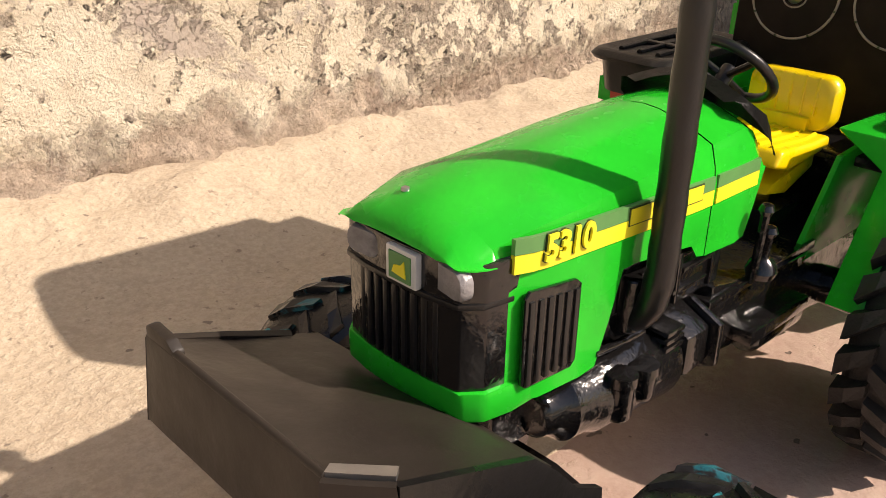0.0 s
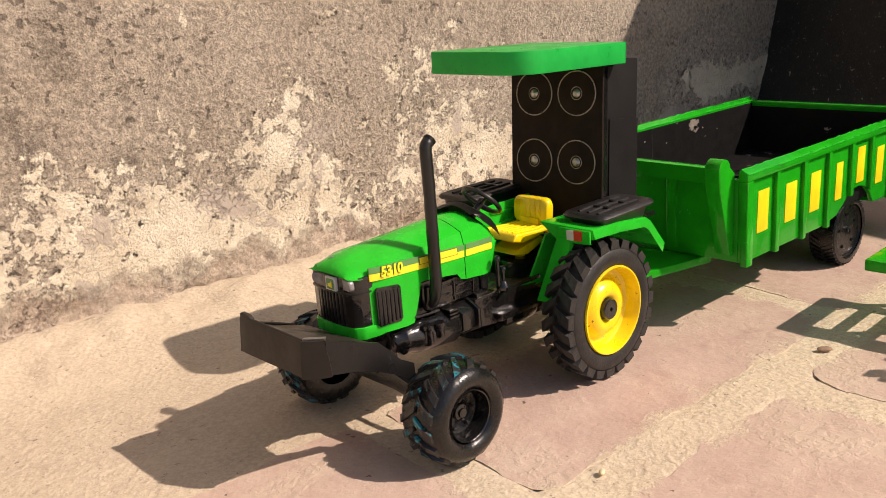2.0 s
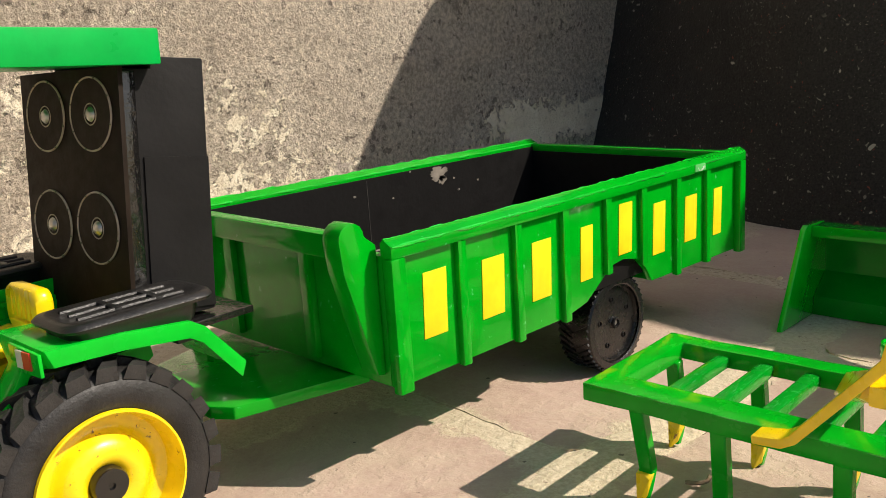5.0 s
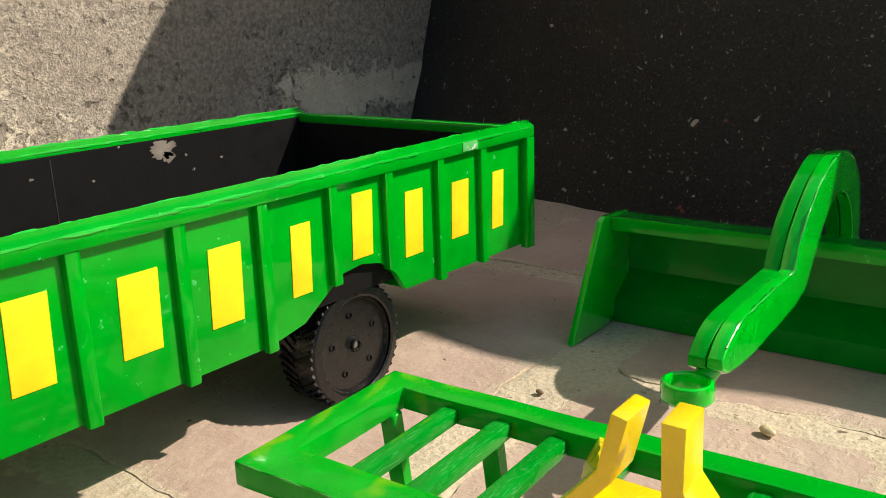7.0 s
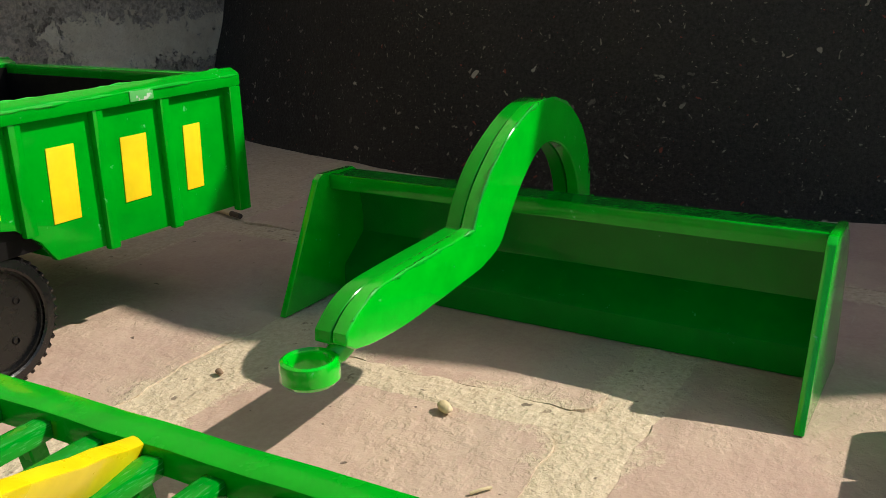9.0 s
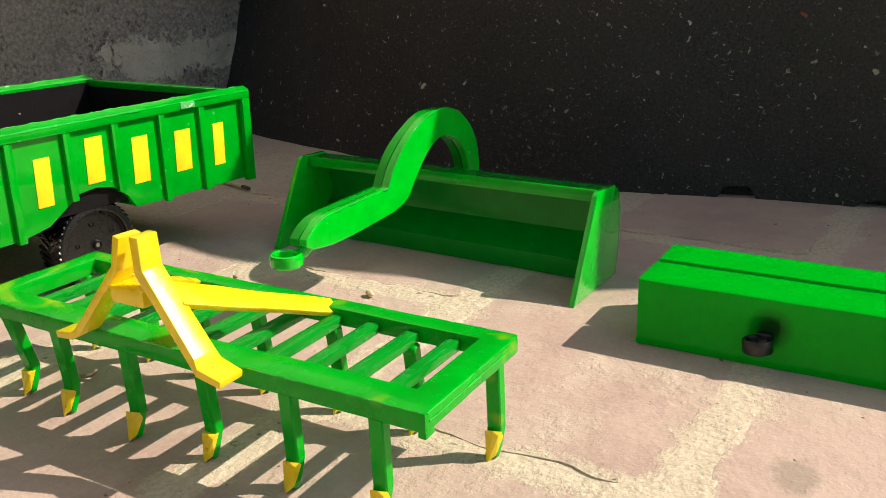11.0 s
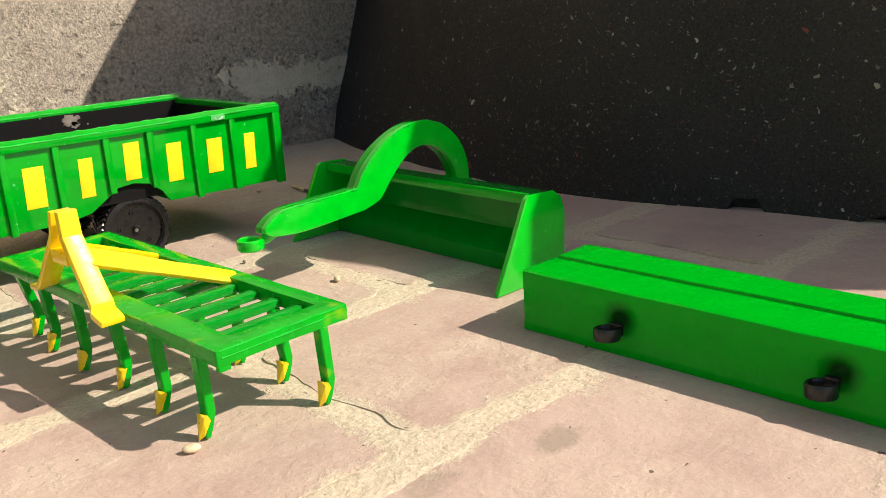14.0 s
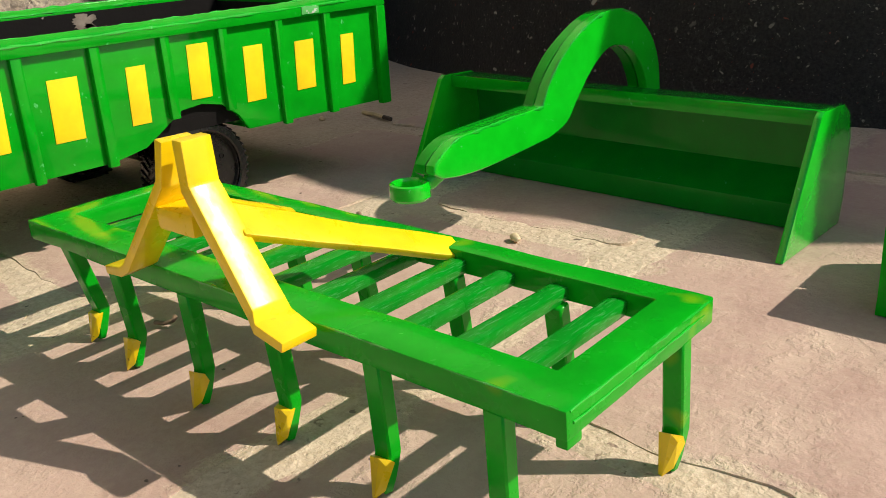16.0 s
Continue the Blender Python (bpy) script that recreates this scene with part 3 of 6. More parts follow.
def joint_dip(x, y):
    """The cement has shrunk away from the slabs' ends in places."""
    for low, high, joint in COURSES[2:4]:
        if low < y < high and x > 0.5:
            off = (x - joint - (0.016 if joint == 0.655 else 0.0) + 0.26) % 0.52 - 0.26
            return 0.0017 * smooth((0.013 - abs(off - 0.009)) / 0.010) * smooth(0.7 + 1.6 * noise.noise(Vector((x * 7, y * 17, 2))))
    return 0.0


def ground_height(x, y):
    rise = smooth((y - 0.21) / 0.05) * 0.0022 + yard_swell(y) + smooth((y - 0.46) / 0.19) * (0.034 - 0.027 * smooth((x - 1.22) / 0.2))
    rough = 0.0012 * noise.noise(Vector((x * 9, y * 9, 1))) + 0.0008 * noise.noise(Vector((x * 30, y * 30, 4)))
    ragged = smooth((y - 0.50) / 0.1) * 0.008 * noise.noise(Vector((x * 11, y * 14, 8)))
    spill = 0.0022 * noise.noise(Vector((x * 13, y * 13, 6))) + 0.0012 * noise.noise(Vector((x * 45, y * 45, 9)))
    sunk = 0.006 * smooth((slab_depth(x, y) - 0.004) / 0.016)
    ragged += smooth((y - 0.52) / 0.08) * (0.006 * noise.noise(Vector((x * 33, y * 33, 3))) + 0.004 * noise.noise(Vector((x * 80, y * 80, 5))))
    ragged *= 1 - 0.75 * smooth((x - 1.2) / 0.2)
    return -0.0004 + rise + 0.6 * rough + ragged + (0.7 * spill if y < 0.2 else 0.0) - sunk - joint_dip(x, y)


def make_ground():
    xs = spaced((-14, -0.6, 2.2), (-0.6, 2.0, 0.0075), (2.0, 14, 2.0))
    ys = spaced((-14, -1.2, 2.0), (-1.2, 0.3, 0.0065), (0.3, 0.46, 0.012), (0.46, 0.70, 0.007), (0.70, 14, 2.2))
    bm = bmesh.new()
    rows = [[bm.verts.new((x, y, ground_height(x, y) if -0.6 < x < 2.0 and -1.2 < y < 0.8 else -0.002)) for x in xs] for y in ys]
    for lo, hi in zip(rows, rows[1:]):
        for i in range(len(xs) - 1):
            bm.faces.new((lo[i], lo[i + 1], hi[i + 1], hi[i]))
    return tagged(part("ground", bm, CEMENT), "sandy cement yard floor with grit and dust", "ground", kind="structure")


ground = make_ground()


def make_wall():
    xs = spaced((-5, -0.7, 0.5), (-0.7, 2.2, 0.012), (2.2, 5, 0.5))
    zs = spaced((-0.05, 0.75, 0.012), (0.75, 2.4, 0.2))

    def depth(x, z):
        p = Vector((x, 0, z))
        d = 0.012 * noise.noise(p * 2.3) + 0.006 * noise.noise(p * 9) + 0.0028 * noise.noise(p * 31) + 0.0016 * noise.noise(p * 75)
        foot = smooth((0.07 + 0.03 * noise.noise(Vector((x * 7, 3, 0))) - z) / 0.07)
        crumble = smooth((0.085 - z) / 0.03) * (0.010 * noise.noise(p * 24) + 0.006 * noise.noise(p * 55))
        return WALL_Y + d - 0.016 * foot + crumble + 0.01 * smooth((z - 0.3) / 0.5)

    bm = bmesh.new()
    rows = [[bm.verts.new((x, depth(x, z), z)) for x in xs] for z in zs]
    for lo, hi in zip(rows, rows[1:]):
        for i in range(len(xs) - 1):
            bm.faces.new((lo[i], lo[i + 1], hi[i + 1], hi[i]))
    rim = [rows[0][i] for i in range(len(xs))] + [r[-1] for r in rows[1:]] + rows[-1][-2::-1] + [r[0] for r in rows[-2:0:-1]]
    back = [bm.verts.new((v.co.x, WALL_Y + 0.23, v.co.z)) for v in rim]
    for i in range(len(rim)):
        j = (i + 1) % len(rim)
        bm.faces.new((rim[i], rim[j], back[j], back[i]))
    bm.faces.new(back)
    return tagged(part("wall_north", bm, PLASTER), "weathered cement wall with flaking pale limewash near its foot", "wall", kind="structure")


make_wall()


def make_mat():
    """A heavy rubber sheet on edge, bowed towards the yard, its end leaning back along the wall."""

    def line(y):
        return 1.640 + 0.215 * max(0.0, y + 0.12) ** 2 + 0.085 * smooth((-0.12 - y) / 0.5) + 0.08 * smooth((-0.75 - y) / 0.4)

    def lean(y):
        return 0.05 + 0.31 * smooth((y - 0.15) / 0.45)

    us = [i / 300 for i in range(301)]
    vs = [i / 60 for i in range(61)]
    bm = bmesh.new()

    def spot(u, v, thick):
        left_y, right_y = 0.655, -1.17
        y = left_y + (right_y - left_y) * u
        gap = -0.002 + 0.002 * noise.noise(Vector((y * 25, 0, 0)))
        for at, wide, tall in ((-0.416, 0.027, 0.019), (-0.593, 0.034, 0.011)):
            gap += tall * smooth((1 - abs(y - at) / wide) * 2.2) * (1 + 0.5 * noise.noise(Vector((y * 60, 5, 0))))
        gap += ground_height(1.7, y) if y > 0.4 else 0
        z = gap + (0.825 + 0.127 * u - gap) * v
        x = line(y) + lean(y) * z + 0.006 * noise.noise(Vector((y * 4, z * 4, 2)))
        return Vector((x + thick, y, z))

    front = [[bm.verts.new(spot(u, v, 0)) for u in us] for v in vs]
    rear = [[bm.verts.new(spot(u, v, 0.014)) for u in us] for v in vs]
    for grid in (front, rear):
        for lo, hi in zip(grid, grid[1:]):
            for i in range(len(us) - 1):
                bm.faces.new((lo[i], lo[i + 1], hi[i + 1], hi[i]))
    for i in range(len(us) - 1):
        bm.faces.new((front[0][i], front[0][i + 1], rear[0][i + 1], rear[0][i]))
        bm.faces.new((front[-1][i], front[-1][i + 1], rear[-1][i + 1], rear[-1][i]))
    for j in range(len(vs) - 1):
        bm.faces.new((front[j][0], front[j + 1][0], rear[j + 1][0], rear[j][0]))
        bm.faces.new((front[j][-1], front[j + 1][-1], rear[j + 1][-1], rear[j][-1]))
    ob = part("rubber_mat", bm, MAT, sharp=50)
    # added unseen strip behind the sheet, stops sunlight leaking through the notches
    fold = bmesh.new()
    rows = [[fold.verts.new((line(y) + d, y, z)) for d, z in ((0.020, -0.002), (0.022, 0.045), (0.034, 0.045), (0.032, -0.002))] for y in [-1.16 + 0.05 * k for k in range(27)]]
    for lo, hi in zip(rows, rows[1:]):
        for i in range(4):
            fold.faces.new((lo[i], lo[(i + 1) % 4], hi[(i + 1) % 4], hi[i]))
    fold.faces.new(rows[0]), fold.faces.new(rows[-1])
    part("turned_edge", fold, MAT, ob)
    return tagged(ob, "black speckled rubber sheet standing on edge as a backdrop", "rubber mat")


make_mat()


# ---- tipping trailer ----
def make_trailer():
    t = thing("farm_trailer", (1.0, 0.194, 0), "green toy tipping trailer with yellow lettered side and black lining", "trailer")
    x0, x1, y0, y1 = 0.757, 1.252, 0.056, 0.336
    # the near side with its wheel arch
    arch = [(0.948, 0.078), (0.979, 0.084), (1.001, 0.098), (1.016, 0.108), (1.036, 0.110), (1.056, 0.106), (1.072, 0.094), (1.082, 0.079)]
    side = [(x0, 0.078), *arch, (x1, 0.076), (x1, 0.172), (x0, 0.172)]
    for y in (y0, y1 - 0.006):
        part("side_panel", prism(side, "y", y, y + 0.006, 0.0006), GREEN, t)
    # black lining on the inside
    part("lining", box(x0 + 0.012, x1 - 0.004, y1 - 0.0085, y1 - 0.0062, 0.088, 0.176), LINING, t, "chipped black lining")
    part("lining", box(x0 + 0.012, x1 - 0.004, y0 + 0.0062, y0 + 0.0085, 0.088, 0.176), LINING, t, "chipped black lining")
    part("lining", box(x1 - 0.009, x1 - 0.0068, y0 + 0.0088, y1 - 0.0088, 0.088, 0.171), LINING, t, "chipped black lining")
    part("lining", box(x0 + 0.0085, x0 + 0.011, y0 + 0.0088, y1 - 0.0088, 0.088, 0.171), LINING, t, "chipped black lining")
 
    for cx, cz, size, seed in ((1.0760, 0.1665, 0.0088, 2.0), (1.0810, 0.1585, 0.0050, 5.0), (0.952, 0.160, 0.0012, 9.0), (1.005, 0.150, 0.0010, 12.0), (1.10, 0.158, 0.0011, 15.0), (1.14, 0.150, 0.0012, 18.0)):
        around = [(math.cos(k), math.sin(k), 0.9 + 0.55 * noise.noise(Vector((1.7 * math.cos(k), 1.7 * math.sin(k), seed))) + 0.35 * noise.noise(Vector((6 * math.cos(k), 6 * math.sin(k), seed)))) for k in [math.tau * i / 60 for i in range(60)]]
        part("bare_patch", prism([(cx + 1.5 * size * a * r, min(0.1745, cz + size * b * r)) for a, b, r in around], "y", y1 - 0.0090, y1 - 0.0083), FLAKED, t, "grey patch of flaked lining")
    part("lining_seam", wobble(box(0.9695, 0.9703, y1 - 0.0089, y1 - 0.0084, 0.110, 0.174), 0.0003, 60), TREAD, t, "pale seam in the lining")
    part("floor", box(x0 + 0.006, x1 - 0.002, y0 + 0.006, y1 - 0.006, 0.0955, 0.0990), LINING, t, "black trailer floor")
    part("underside", box(x0 + 0.002, 0.945, y0 + 0.0065, y1 - 0.0065, 0.080, 0.086, 0.001), GREEN, t)
    part("underside", box(1.086, x1 - 0.003, y0 + 0.0065, y1 - 0.0065, 0.078, 0.084, 0.001), GREEN, t)
    part("tailboard", box(x1 - 0.006, x1, y0 + 0.0062, y1 - 0.0062, 0.076, 0.172, 0.0008), GREEN, t)
    part("headboard", box(x0, x0 + 0.008, y0 + 0.0062, y1 - 0.0062, 0.078, 0.172, 0.0008), GREEN, t)
    # rails along the top
    for y in (y0 - 0.008, y1 - 0.008):
        part("top_rail", wobble(prism([(y + 0.0015, 0.1705), (y + 0.0135, 0.1705), (y + 0.0135, 0.1815), (y + 0.010, 0.1845), (y + 0.0015, 0.1800)], "x", x0 - 0.002, x1 + 0.004, 0.0020), 0.0007, 34), GREEN, t)
    part("top_rail", wobble(box(x1 - 0.0075, x1 + 0.003, y0 + 0.0060, y1 - 0.0068, 0.1700, 0.1795, 0.0018), 0.0005, 30), GREEN, t)
    part("top_rail", wobble(box(x0 - 0.010, x0 + 0.004, y0 + 0.03, y1 - 0.03, 0.166, 0.184, 0.0022), 0.0006, 30), GREEN, t)
    for y, z, seed in ((y0 - 0.0060, 0.1792, 1.0), (y0 + 0.0022, 0.1836, 2.0), (y0 + 0.0050, 0.1812, 3.0), (y1 - 0.0060, 0.1792, 4.0), (y1 + 0.0022, 0.1836, 5.0)):
        part("paint_ridge", paint_ridge([(x0 - 0.001, y, z), (x1 + 0.003, y, z)], 0.0011, seed), WET, t, "wrinkled glossy paint on the edge")
    # upright ribs of both sides and the headboard
    for x in (0.824, 0.887, 0.947, 1.008, 1.064, 1.124, 1.181):
        low = 0.076 if not 0.95 < x < 1.07 else (0.103 if x < 1.02 else 0.100)
        for ya, yb in ((y0 - 0.006, y0 + 0.001), (y1 - 0.001, y1 + 0.006)):
            part("rib", wobble(box(x - 0.0042, x + 0.0042, max(ya, y0 - 0.0050), min(yb, y1 + 0.0050), low, 0.171, 0.0012), 0.0005, 60, x), GREEN, t)
    for ya, yb in ((y0 - 0.007, y0 + 0.001), (y1 - 0.001, y1 + 0.007)):
        part("rib", box(x1 - 0.009, x1 + 0.003, ya, yb, 0.073, 0.171, 0.0015), GREEN, t)
        part("rib", box(x0 - 0.003, x0 + 0.010, ya, yb, 0.075, 0.171, 0.0015), GREEN, t)
    for y in (0.145, 0.250):
        part("rib", box(x0 - 0.006, x0 - 0.0002, y - 0.006, y + 0.006, 0.084, 0.166, 0.001), GREEN, t)
    # tapered corner posts with a round head
    for y in (0.072, 0.312):
        head = [(x0 - 0.021 + 0.011 * math.cos(a), 0.187 + 0.011 * math.sin(a)) for a in [math.pi * k / 8 for k in range(9)]]
        part("corner_post", wobble(prism([*head, (x0 - 0.030, 0.165), (x0 - 0.008, 0.088), (x0 - 0.0005, 0.086), (x0 - 0.0005, 0.18)], "y", y - 0.006, y + 0.012, 0.0016), 0.0006, 40), GREEN, t)
    # deck and drawbar in front, down to the hitch
    part("drawbar", prism([(x0 + 0.015, 0.104), (x0 + 0.015, 0.284), (0.669, 0.252), (0.660, 0.240), (0.660, 0.142), (0.670, 0.127)], "z", 0.067, 0.0765, 0.0014), GREEN, t)
    part("drawbar", beam((0.70, 0.187, 0.066), (0.63, 0.187, 0.062), 0.02, 0.008, 0.001), GREEN, t)
    # plain yellow letter-sized bars on the near side
    marks = [(0.781, 0.034, 0.106, 0.154), (0.842, 0.036, 0.104, 0.150), (0.901, 0.035, 0.103, 0.151), (0.966, 0.027, 0.104, 0.151),
             (1.023, 0.031, 0.115, 0.161), (1.079, 0.031, 0.103, 0.152), (1.136, 0.033, 0.104, 0.149), (1.193, 0.026, 0.100, 0.148)]
    for x, wide, low, high in marks:
        x, wide = x + wide * 0.07, wide * 0.86
        part("letter_bar", prism([(x + 0.002, low), (x + wide - 0.004, low), (x + wide - 0.002, high), (x + 0.004, high)], "y", y0 - 0.0007, y0 + 0.0005, 0.0002), LETTER, t, "plain yellow lettering mark")
    # running gear
    part("rail_patch", box(1.150, 1.170, y0 - 0.0071, y0 - 0.0058, 0.1725, 0.1795, 0.0002), CHIP, t, "pale rubbed patch on the rail")
    part("axle", rod((1.035, 0.09, 0.049), (1.035, 0.302, 0.049), 0.006, 16), BLACK, t)
    part("axle_block", box(1.018, 1.052, 0.150, 0.240, 0.054, 0.1095, 0.002), BLACK, t)
    for y, out in ((0.0635, 1), (0.3285, -1)):
        make_trailer_wheel(t, y, out)
    return t


def make_trailer_wheel(t, y, out):
    r, w = 0.0455, 0.034
    base, way = Vector((1.035, y, 0.0487)), Vector((0, out, 0))
    tyre = lathe([(0.036, 0), (0.0375, -0.001), (0.043, 0.0), (r - 0.0012, 0.002), (r - 0.0006, w / 2), (r - 0.0012, w - 0.002), (0.043, w), (0.036, w)], base, way, 64, None, False)
    wheel = part("wheel", tyre, GLOSSY_RUBBER, t, "black plastic wheel with moulded tread", 30)
    lugs = bmesh.new()
    for k in range(44):
        a = math.tau * k / 44
        for s, tilt in ((0.25, 0.5), (0.75, -0.5)):
            m = Matrix.Translation(base) @ Matrix.Rotation(a + (0.07 if s > 0.5 else 0), 4, "Y") @ Matrix.Translation((r - 0.0005, out * w * s, 0)) @ Matrix.Rotation(tilt, 4, "X")
            box(-0.001, 0.0010, -w * 0.24, w * 0.24, -0.0013, 0.0013, 0, lugs, m)
    part("tread", lugs, GLOSSY_RUBBER, wheel)
    disc = lathe([(0, 0.003), (0.005, 0.003), (0.006, 0.0045), (0.0335, 0.0045), (0.0345, 0.0015), (0.0375, 0.0015), (0.0375, 0.02), (0, 0.02)], base, way, 48, None, False)
    part("wheel_disc", disc, GLOSSY_RUBBER, wheel)
    for k in range(5):
        a = math.tau * k / 5 + 0.45
        p = base + Vector((0.0225 * math.cos(a), out * 0.0038, 0.0225 * math.sin(a)))
        part("bolt_hole", lathe([(0.0022, -0.0004), (0.0026, 0.0002), (0.0022, 0.0010), (0.0016, 0.0012), (0, 0.0012)], p, way, 14, None, False), SATIN, wheel)
    part("hub", lathe([(0.0030, 0.0030), (0.0034, 0.0006), (0.0046, 0.0004), (0.0052, 0.0016), (0.0054, 0.0044)], base, way, 20, None, False), GLOSSY_RUBBER, wheel)
    part("axle_end", rod(base + Vector((0, out * 0.0022, 0)), base + Vector((0, out * 0.006, 0)), 0.0026, 12), CHROME, wheel, "dull metal axle end")


make_trailer()


# ---- model tractor ----
YC = 0.187


def make_tractor():
    t = thing("toy_tractor", (0.557, YC, 0), "green toy farm tractor with yellow wheels and seat and black bumper", "tractor", 2.0)
    make_hood(t)
    make_chassis(t)
    make_bumper(t)
    make_cockpit(t)
    for side in (-1, 1):
        make_fender(t, side)
        make_rear_wheel(t, side)
        make_front_wheel(t, side)
    return t


def section(x, zt, w, zb, crown=0.004):
    """One cross-section of the bonnet, from the lower right edge over the top to the lower left."""
    half = [(w, zb), (w, max(zb + 0.0002, zb + (zt - zb - 0.024) * 0.5)), (w, max(zb + 0.0004, zt - 0.024)), (w - 0.001, max(zb + 0.0006, zt - 0.017)), (w * 0.90, max(zb + 0.0009, zt - 0.009)),
            (w * 0.74, zt - crown - 0.0005), (w * 0.45, zt - crown * 0.45), (w * 0.2, zt - crown * 0.1)]
    return [(x, YC - a, z) for a, z in half] + [(x, YC, zt)] + [(x, YC + a, z) for a, z in half[::-1]]


def loft(sections, bm=None):
    own = bmesh.new()
    rows = [[own.verts.new(p) for p in s] for s in sections]
    for lo, hi in zip(rows, rows[1:]):
        for i in range(len(lo) - 1):
            own.faces.new((lo[i], lo[i + 1], hi[i + 1], hi[i]))
    return join(bm, own), rows


def side_patch(x0, x1, z_of, h, proud, y0=None, n=16, arc=None):
    """A thin strip that lies on the bonnet's right side between x0 and x1."""
    bm = bmesh.new()
    rows = []
    for k in range(n + 1):
        x = x0 + (x1 - x0) * k / n
        y = YC - hood_half(x)
        z = z_of(x)
        rows.append([bm.verts.new((x, y + 0.001, z)), bm.verts.new((x, y - proud, z)), bm.verts.new((x, y - proud, z + h)), bm.verts.new((x, y + 0.001, z + h))])
    for lo, hi in zip(rows, rows[1:]):
        for i in range(4):
            bm.faces.new((lo[i], lo[(i + 1) % 4], hi[(i + 1) % 4], hi[i]))
    bm.faces.new(rows[0]), bm.faces.new(rows[-1])
    return bm


def hood_half(x):
    """Half the bonnet's width along its length."""
    return 0.0305 + 0.0055 * smooth((x - 0.300) / 0.03) - 0.0035 * smooth((x - 0.41) / 0.07)


def hood_top(x):
    return 0.1725 + 0.0105 * smooth((x - 0.290) / 0.036) + 0.0050 * smooth((x - 0.325) / 0.125)


def make_hood(t):
    cut = [(0.312, 0.116), (0.330, 0.1130), (0.352, 0.1112), (0.3605, 0.1118), (0.3665, 0.128), (0.3720, 0.1465), (0.380, 0.1465), (0.400, 0.1440), (0.4165, 0.1415), (0.4215, 0.1355), (0.4275, 0.1338)]
    front = [section(x, hood_top(x), hood_half(x), zb, 0.006) for x, zb in cut]
    bm, rows = loft(front)
    # the rounded front lip over the grille
    lip = [section(x, z, w, zb, c) for x, z, w, zb, c in ((0.2980, 0.1690, 0.0268, 0.1677, 0.0004), (0.2986, 0.1715, 0.0285, 0.1673, 0.0010), (0.3030, 0.1755, 0.0315, 0.1668, 0.0030), (0.3075, 0.1780, 0.0322, 0.1660, 0.0050), (0.312, hood_top(0.312), hood_half(0.312), 0.1655, 0.006))]
    bm, _ = loft(lip, bm)
    hood = part("hood", bm, LIME, t, "bright green bonnet", 45)
    rear = [section(x, z, hood_half(x), zb, 0.006) for x, z, zb in ((0.4284, hood_top(0.4284), 0.1335), (0.4400, hood_top(0.440), 0.1322), (0.455, 0.1885, 0.1302), (0.4630, 0.1850, 0.1310), (0.468, 0.1800, 0.143), (0.4735, 0.1720, 0.159))]
    bm, rows = loft(rear)
    part("hood_rear", bm, LIME, hood, "", 45)
    part("hood_filler", box(0.3135, 0.462, YC - 0.026, YC + 0.026, 0.142, 0.1665), BLACK, hood)
    # nose: lower green frame, black grille, lamps and badge
    nose = [(0.318, YC - 0.0355), (0.307, YC - 0.0335), (0.3005, YC - 0.028), (0.2985, YC - 0.016), (0.298, YC), (0.2985, YC + 0.016), (0.3005, YC + 0.028), (0.307, YC + 0.0335), (0.318, YC + 0.0355)]
    part("nose_frame", prism([*nose, (0.34, YC + 0.0352), (0.34, YC - 0.0352)], "z", 0.1120, 0.1235, 0.0022), LIME, hood)
    inner = [(x + 0.0009, YC + (y - YC) * 0.95) for x, y in nose]
    grille = part("grille", prism([*inner, (0.33, YC + 0.0315), (0.33, YC - 0.0315)], "z", 0.1220, 0.1675, 0.0008), BLACK, hood, "black front grille")
    for k in range(13):
        y = YC + (k - 6) * 0.0044
        x = 0.2985 + 0.0052 * (abs(k - 6) / 6) ** 3
        part("grille_bar", box(x - 0.0005, x + 0.0035, y - 0.0011, y + 0.0011, 0.1240, 0.1525, 0.0005), PLASTIC, grille)
    part("grille_rail", prism([(x - 0.0012, y) for x, y in inner] + [(0.322, YC + 0.0325), (0.322, YC - 0.0325)], "z", 0.1528, 0.1548, 0.0004), PLASTIC, grille)
    for y, wide in ((YC - 0.0222, 0.0092), (YC + 0.0160, 0.0075)):
        lamp = tray_form([(-0.0048, 0.0048, -wide, wide, -0.002), (-0.0050, 0.0050, -wide, wide, 0.0010), (-0.0044, 0.0044, -wide * 0.92, wide * 0.92, 0.0022)], 0.0036)
        lamp.transform(Matrix.Translation((0.2994 + 3.0 * abs(y - YC) ** 1.9, y, 0.1618)) @ Matrix.Rotation(-7.5 * (YC - y), 4, "Z") @ Matrix(((0, 0, -1, 0), (0, 1, 0, 0), (1, 0, 0, 0), (0, 0, 0, 1))))
        part("headlamp", lamp, LAMP, hood, "frosted clear headlamp")
    badge = part("badge", box(0.2968, 0.300, YC - 0.0118, YC + 0.0022, 0.1548, 0.1668, 0.0006), WHITE, hood, "pale badge with green field")
    part("badge_field", prism([(YC - 0.0098, 0.1562), (YC + 0.0002, 0.1562), (YC + 0.0002, 0.1654), (YC - 0.0098, 0.1654)], "x", 0.2963, 0.2975), STRIPE_G, badge)
    part("badge_mark", prism([(YC - 0.0080, 0.1578), (YC - 0.0016, 0.1586), (YC - 0.0026, 0.1612), (YC - 0.0058, 0.1618), (YC - 0.0072, 0.1636)], "x", 0.2959, 0.2966), STRIPE_Y, badge)
